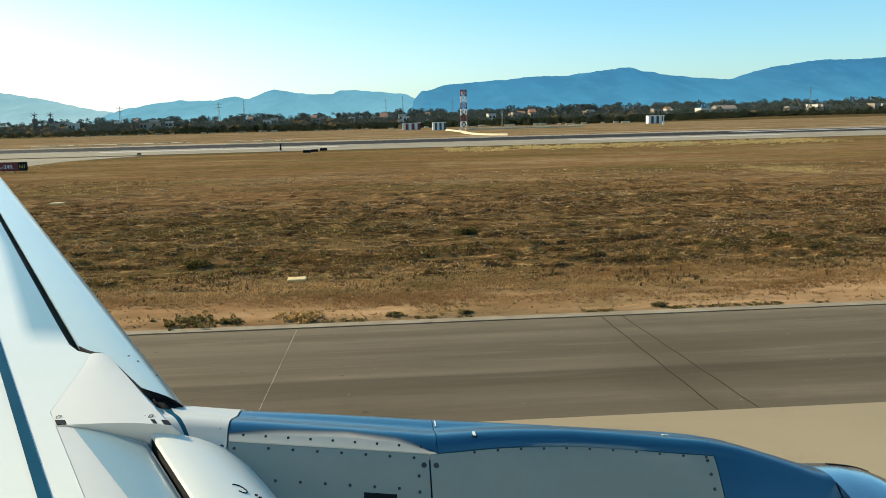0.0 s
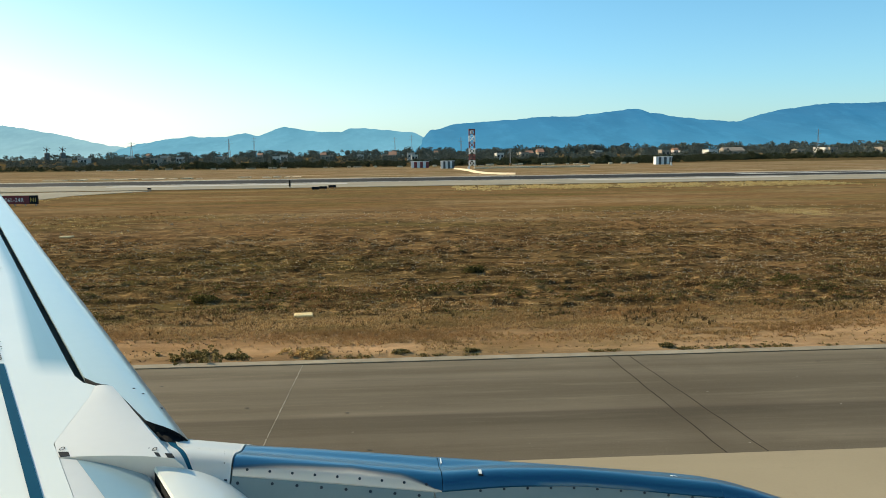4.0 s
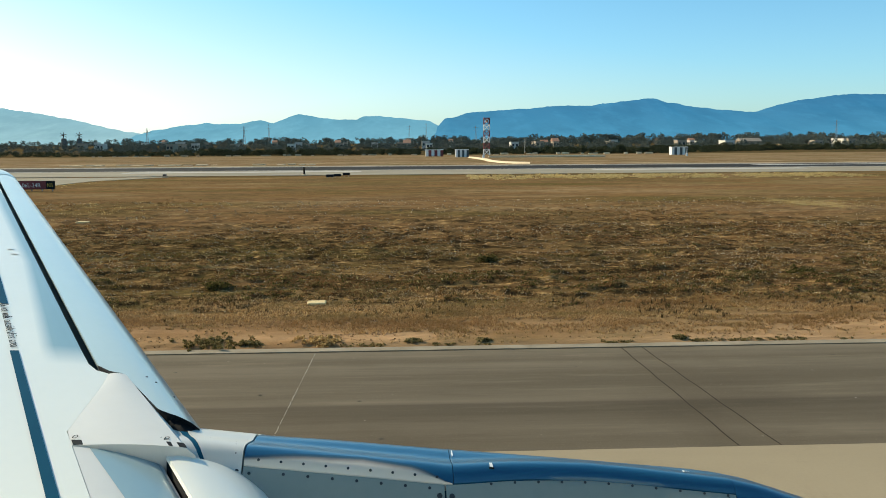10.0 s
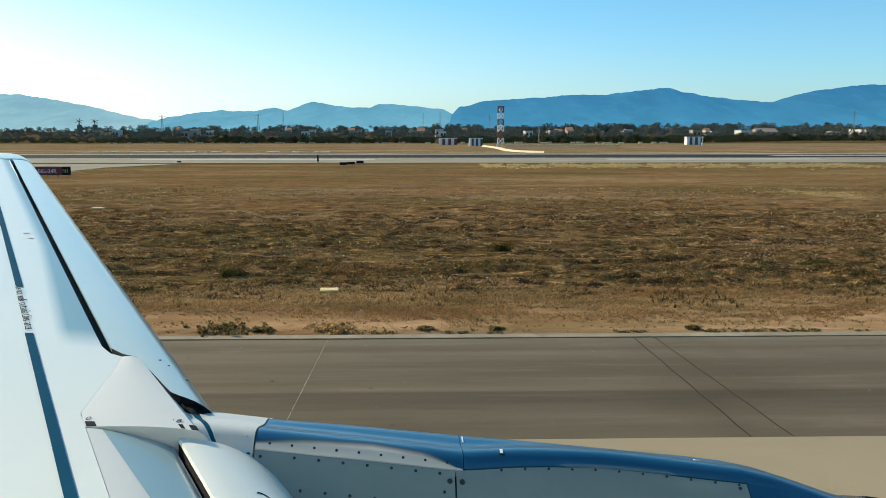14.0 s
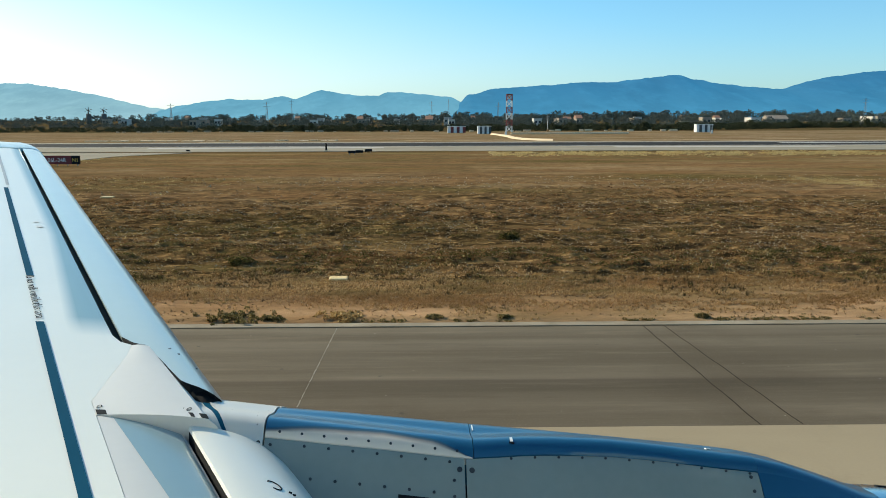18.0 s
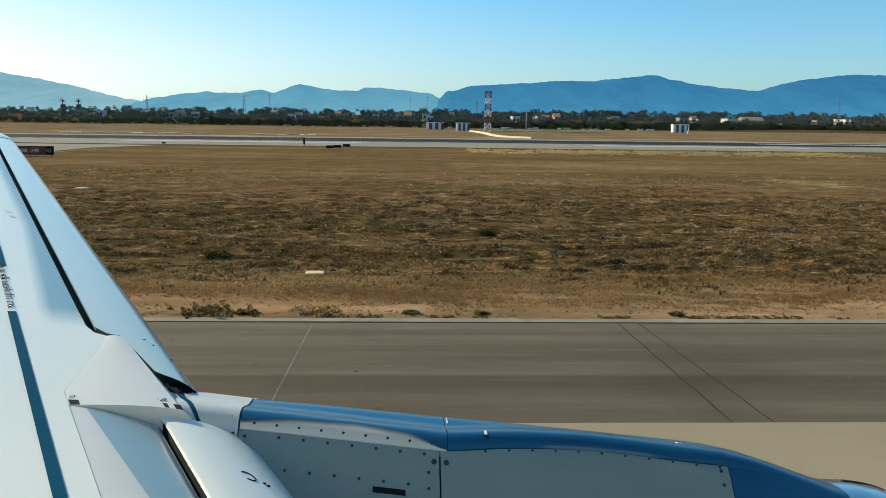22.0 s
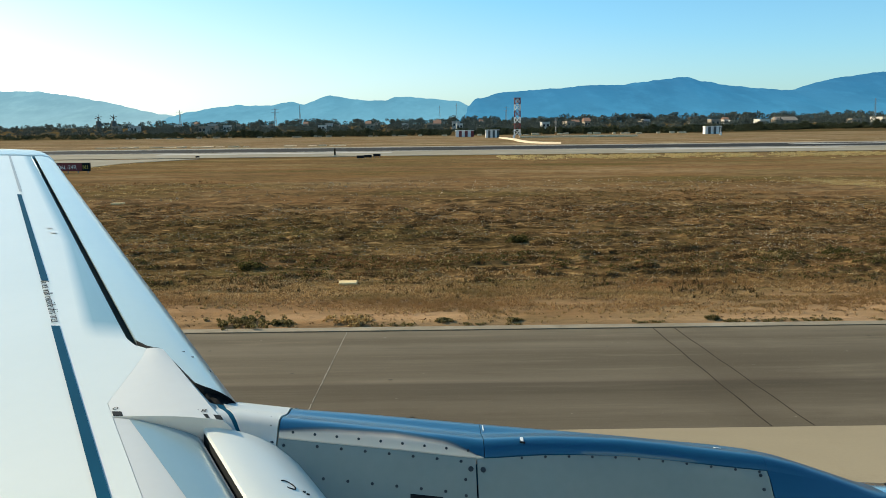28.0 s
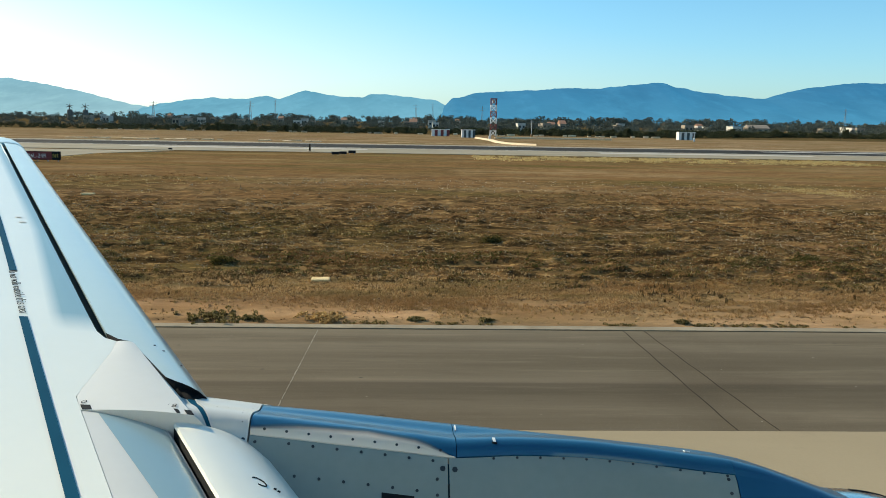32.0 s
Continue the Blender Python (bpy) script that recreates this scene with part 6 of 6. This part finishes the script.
def tri_mesh(name, tri):
    n = len(tri)
    me = bpy.data.meshes.new(name)
    me.vertices.add(3 * n)
    me.vertices.foreach_set("co", tri.reshape(-1).astype(np.float32))
    me.loops.add(3 * n)
    me.loops.foreach_set("vertex_index", np.arange(3 * n, dtype=np.int32))
    me.polygons.add(n)
    me.polygons.foreach_set("loop_start", np.arange(0, 3 * n, 3, dtype=np.int32))
    me.update(calc_edges=True)
    return me


def scatter(rng, y0, y1, per_m2, clump=0.0, fx=(-0.66, 0.80)):
    area = (fx[1] - fx[0]) * (y1 * y1 - y0 * y0) / 2
    n = int(area * per_m2)
    y = np.sqrt(rng.uniform(y0 * y0, y1 * y1, n))
    x = rng.uniform(fx[0], fx[1], n) * y - 28.8
    edge = grass_edge(y)
    keep = (x > edge + 0.1) & (y > 16.05) & (rng.uniform(0, 1, n) < np.clip((y - verge(x) + 0.9) / 1.2, 0.035, 1))
    if clump:
        v = np.array([noise.noise(Vector((px * 0.35, py * 0.6, 2.0))) for px, py in zip(x, y)])
        keep &= v > clump * rng.uniform(0.2, 1.0, n) - 0.25
    return np.stack([x[keep], y[keep], np.zeros(keep.sum())], 1)


gr = np.random.default_rng(17)


def seated(p):
    """Points moved onto the uneven ground."""
    p = p.copy()
    p[:, 2] = field_height(p[:, 0], p[:, 1]) + 0.05
    return p


def on_clumps(rng, y0, y1, per_m2, least):
    p = scatter(rng, y0, y1, per_m2)
    p = p[p[:, 1] < 33.0 + 30.0 * lattice(p[:, 0] / 9.0, p[:, 1] / 9.0, 33) ** 1.5 + rng.uniform(-2.0, 2.0, len(p))]
    return seated(p[clumps(p[:, 0], p[:, 1]) > least + rng.uniform(-0.08, 0.2, len(p))])


tri = [tufts(gr, on_clumps(gr, 18.4, 26.0, 75, 0.25), 7, 0.024, 0.009, 2.6), tufts(gr, on_clumps(gr, 26.0, 36.0, 40, 0.25), 6, 0.026, 0.013, 2.6),
       tufts(gr, on_clumps(gr, 36.0, 46.0, 22, 0.3), 5, 0.03, 0.022, 2.4), tufts(gr, on_clumps(gr, 46.0, 64.0, 9, 0.3), 5, 0.04, 0.035, 2.4), tufts(gr, seated(scatter(gr, 19.0, 30.0, 14)), 6, 0.024, 0.006, 2.2)]
tagged(obj("dry_grass", tri_mesh("dry_grass", np.concatenate(tri)), GRASS), "short dry brown grass and stubble over the field", "grass", kind="stuff")
# the tan strip of mown grass beside the verge, thinning out on the bare sand
p = scatter(gr, 16.2, 22.0, 260)
p = seated(p[p[:, 1] < 19.5 + 1.6 * lattice(p[:, 0] / 3.5, p[:, 0] * 0, 61) + np.abs(gr.normal(0, 0.7, len(p)))])
p = p[lattice(p[:, 0] / 0.7, p[:, 1] / 0.35, 63) + 0.5 * lattice(p[:, 0] / 3.2, p[:, 1] / 0.9, 64) + gr.uniform(-0.12, 0.12, len(p)) > 0.52]
tagged(obj("verge_grass", tri_mesh("verge_grass", tufts(gr, p, 7, 0.030, 0.0075, 2.2)), TAN_GRASS), "mown tan grass between the verge and the field", "grass", kind="stuff")
clod = scatter(gr, 16.2, 19.2, 60)
wx = gr.uniform(-50, -2, 5000)
wy = gr.uniform(16.25, 18.6, 5000)
clod = np.concatenate([clod, np.stack([wx, wy, np.zeros(5000)], 1)])
clod = seated(clod[lattice(clod[:, 0] / 0.9, clod[:, 1] / 0.22, 65) + gr.uniform(-0.2, 0.2, len(clod)) > 0.55])
tagged(obj("sand_clods", quad_mesh("sand_clods", leaf_quads(gr, clod + np.array([0, 0, -0.045]), np.full(len(clod), 0.03), 3, 0.014, 0.4)), SAND_CLOD), "small brown clods and dead leaves on the sandy verge", "clods", kind="stuff")
# weeds at the kerb, thickened to stand in for the shadow line there
lump_x = gr.uniform(-52, -2, 1500)
lump_y = 16.12 + np.abs(gr.normal(0, 0.16, 1500))
keep = lattice(lump_x / 0.8, lump_y * 0, 9) + 0.35 * lattice(lump_x / 0.22, lump_y / 0.2, 10) > 0.74
lumps = np.stack([lump_x, lump_y, np.full(len(lump_x), 0.0)], 1)[keep]
tagged(obj("verge_growth", quad_mesh("verge_growth", leaf_quads(gr, lumps, np.full(len(lumps), 0.055), 22, 0.012, 0.35)), VERGE_WEED), "dark matted growth along the kerb, doubling as its shadow line", "grass", kind="stuff")
# small leaves on the clumps
lp = np.concatenate([on_clumps(gr, 18.4, 24.0, 150, 0.22), on_clumps(gr, 24.0, 36.0, 70, 0.26), on_clumps(gr, 36.0, 44.0, 18, 0.32)])
lq = leaf_quads(gr, lp + np.array([0, 0, -0.045]), 0.02 + 0.0006 * lp[:, 1], 2, 0.0125 * np.repeat(lp[:, 1] / 20.0, 2), 0.5)
tagged(obj("low_leaves", quad_mesh("low_leaves", lq), GRASS), "small dry leaves of low weeds on the clumps", "weeds", kind="stuff")
tri = [tufts(gr, on_clumps(gr, 18.8, 30.0, 4.0, 0.42), 22, 0.05, 0.012, 1.5), tufts(gr, on_clumps(gr, 30.0, 41.0, 0.8, 0.4), 16, 0.04, 0.022, 2.2)]
tagged(obj("green_weeds", tri_mesh("green_weeds", np.concatenate(tri)), WEED), "low green weeds in patches over the field", "weeds", kind="stuff")
# dark upright stalks where the mown strip meets the rough field
sx = gr.uniform(-48, -3, 900)
sy = 19.9 + 0.5 * np.sin(sx * 0.35) + gr.normal(0, 0.7, 900)
stalks = np.stack([sx, sy, np.zeros(900)], 1)[lattice(sx / 1.4, sy / 1.2, 71) > 0.5]
tagged(obj("dark_stalks", tri_mesh("dark_stalks", tufts(gr, seated(stalks), 12, 0.10, 0.007, 0.6)), DITCH_GROWTH), "dark dead stalks at the edge of the rough field", "weeds", kind="stuff")
# pale straw: scattered tufts, drifts far out in the field, and the edge of the crossing
pts = on_clumps(gr, 18.4, 30.0, 1.8, 0.3)
drift = np.concatenate([np.stack([gr.normal(-3.7, 1.3, 150), gr.normal(51.5, 2.0, 150), np.zeros(150)], 1), np.stack([gr.normal(-46.0, 2.2, 90), gr.normal(50.0, 4.0, 90), np.zeros(90)], 1),
                        np.stack([gr.uniform(-22, 22, 2600), gr.normal(95.0, 2.6, 2600), np.zeros(2600)], 1)])
drift = drift[lattice(drift[:, 0] / 1.6, drift[:, 1] / 2.5, 41) > 0.38]
ry = gr.uniform(20.0, 96.0, 700)
rim = np.stack([grass_edge(ry) + 0.15 + np.abs(gr.normal(0, 0.9, 700)), ry, np.zeros(700)], 1)
rim = rim[lattice(rim[:, 0] / 1.3, rim[:, 1] / 1.3, 12) > 0.4]
near_drift = drift[:, 1] < 70
tri = [tufts(gr, pts, 9, 0.06, 0.007, 1.4), tufts(gr, rim, 12, 0.06, 0.012, 1.6), tufts(gr, drift[near_drift], 22, 0.10, 0.022, 1.6), tufts(gr, drift[~near_drift], 14, 0.16, 0.045, 1.4)]
tagged(obj("pale_straw", tri_mesh("pale_straw", np.concatenate(tri)), STRAW), "pale straw tufts in drifts over the field", "straw", kind="stuff")
# low green weeds near the strip
gp = on_clumps(gr, 18.6, 24.5, 30, 0.15)
gp = gp[lattice(gp[:, 0] / 3.0, gp[:, 1] / 1.2, 31) + gr.uniform(-0.15, 0.15, len(gp)) > 0.50]
tagged(obj("near_weeds", quad_mesh("near_weeds", leaf_quads(gr, gp + np.array([0, 0, -0.03]), np.full(len(gp), 0.075), 12, 0.017, 0.55)), WEED), "low green weeds along the near edge of the field", "weeds", kind="stuff")


def bush(x, y, wide, high, leaf, label, seed):
    b = thing("bush", (x, y, -0.02), label, "bush", "field bushes")
    br = np.random.default_rng(seed)
    bm = bmesh.new()
    for k in range(9):
        a = br.uniform(0, 6.28)
        rod(bm, (0, 0, -0.05), (math.cos(a) * wide * 0.35, math.sin(a) * wide * 0.3, high * br.uniform(0.5, 0.9)), 0.012, 0.005, 5)
    part("stems", bm, BARK, b)
    c = np.stack([br.normal(0, wide * 0.30, 60), br.normal(0, wide * 0.22, 60), np.abs(br.normal(high * 0.4, high * 0.22, 60))], 1)
    obj("leaves", quad_mesh("leaves", leaf_quads(br, c, np.full(60, 0.05 + 0.1 * high), 26, 0.021, 0.8)), leaf, b)


for k, (x, y, wide, high, leaf, label) in enumerate((
        (-32.6, 16.5, 1.1, 0.13, VERGE_WEED, "low dark green bush beside the kerb"), (-31.9, 16.4, 0.35, 0.07, VERGE_WEED, "small dark green bush beside the kerb"), (-30.5, 16.5, 0.7, 0.11, DRY_BUSH, "small dry brown bush on the verge"),
        (-28.7, 16.45, 0.22, 0.06, VERGE_WEED, "small green weed clump on the sandy verge"), (-27.3, 16.4, 0.2, 0.05, VERGE_WEED, "small green weed clump beside the kerb"), (-23.4, 16.4, 0.2, 0.05, VERGE_WEED, "small green weed clump beside the kerb"),
        (-33.9, 22.8, 0.5, 0.28, WEED, "round green bush in the brown field"), (-26.2, 27.4, 0.5, 0.26, WEED, "round green bush in the brown field"), (-19.4, 23.6, 0.7, 0.22, DRY_BUSH, "brown dry grass bush in the field"),
        (-17.2, 24.2, 0.6, 0.26, WEED, "round green bush beside dry grass"))):
    bush(x, y, wide, high, leaf, label, k + 1)
# small pale stones and flecks, thick over the rough field
sp = np.concatenate([seated(scatter(gr, 19.6, 30.0, 36)), seated(scatter(gr, 30.0, 40.0, 18)), seated(scatter(gr, 40.0, 58.0, 3))])
sp = sp[lattice(sp[:, 0] / 1.7, sp[:, 1] / 1.1, 81) + gr.uniform(-0.25, 0.25, len(sp)) > 0.42]
q = leaf_quads(gr, sp + np.array([0, 0, -0.03]), np.full(len(sp), 0.02), 1, 0.0135 * sp[:, 1] / 20.0, 0.3)
tagged(obj("stones", quad_mesh("stones", q), PEBBLE), "small pale stones scattered in the grass", "stones", kind="stuff")
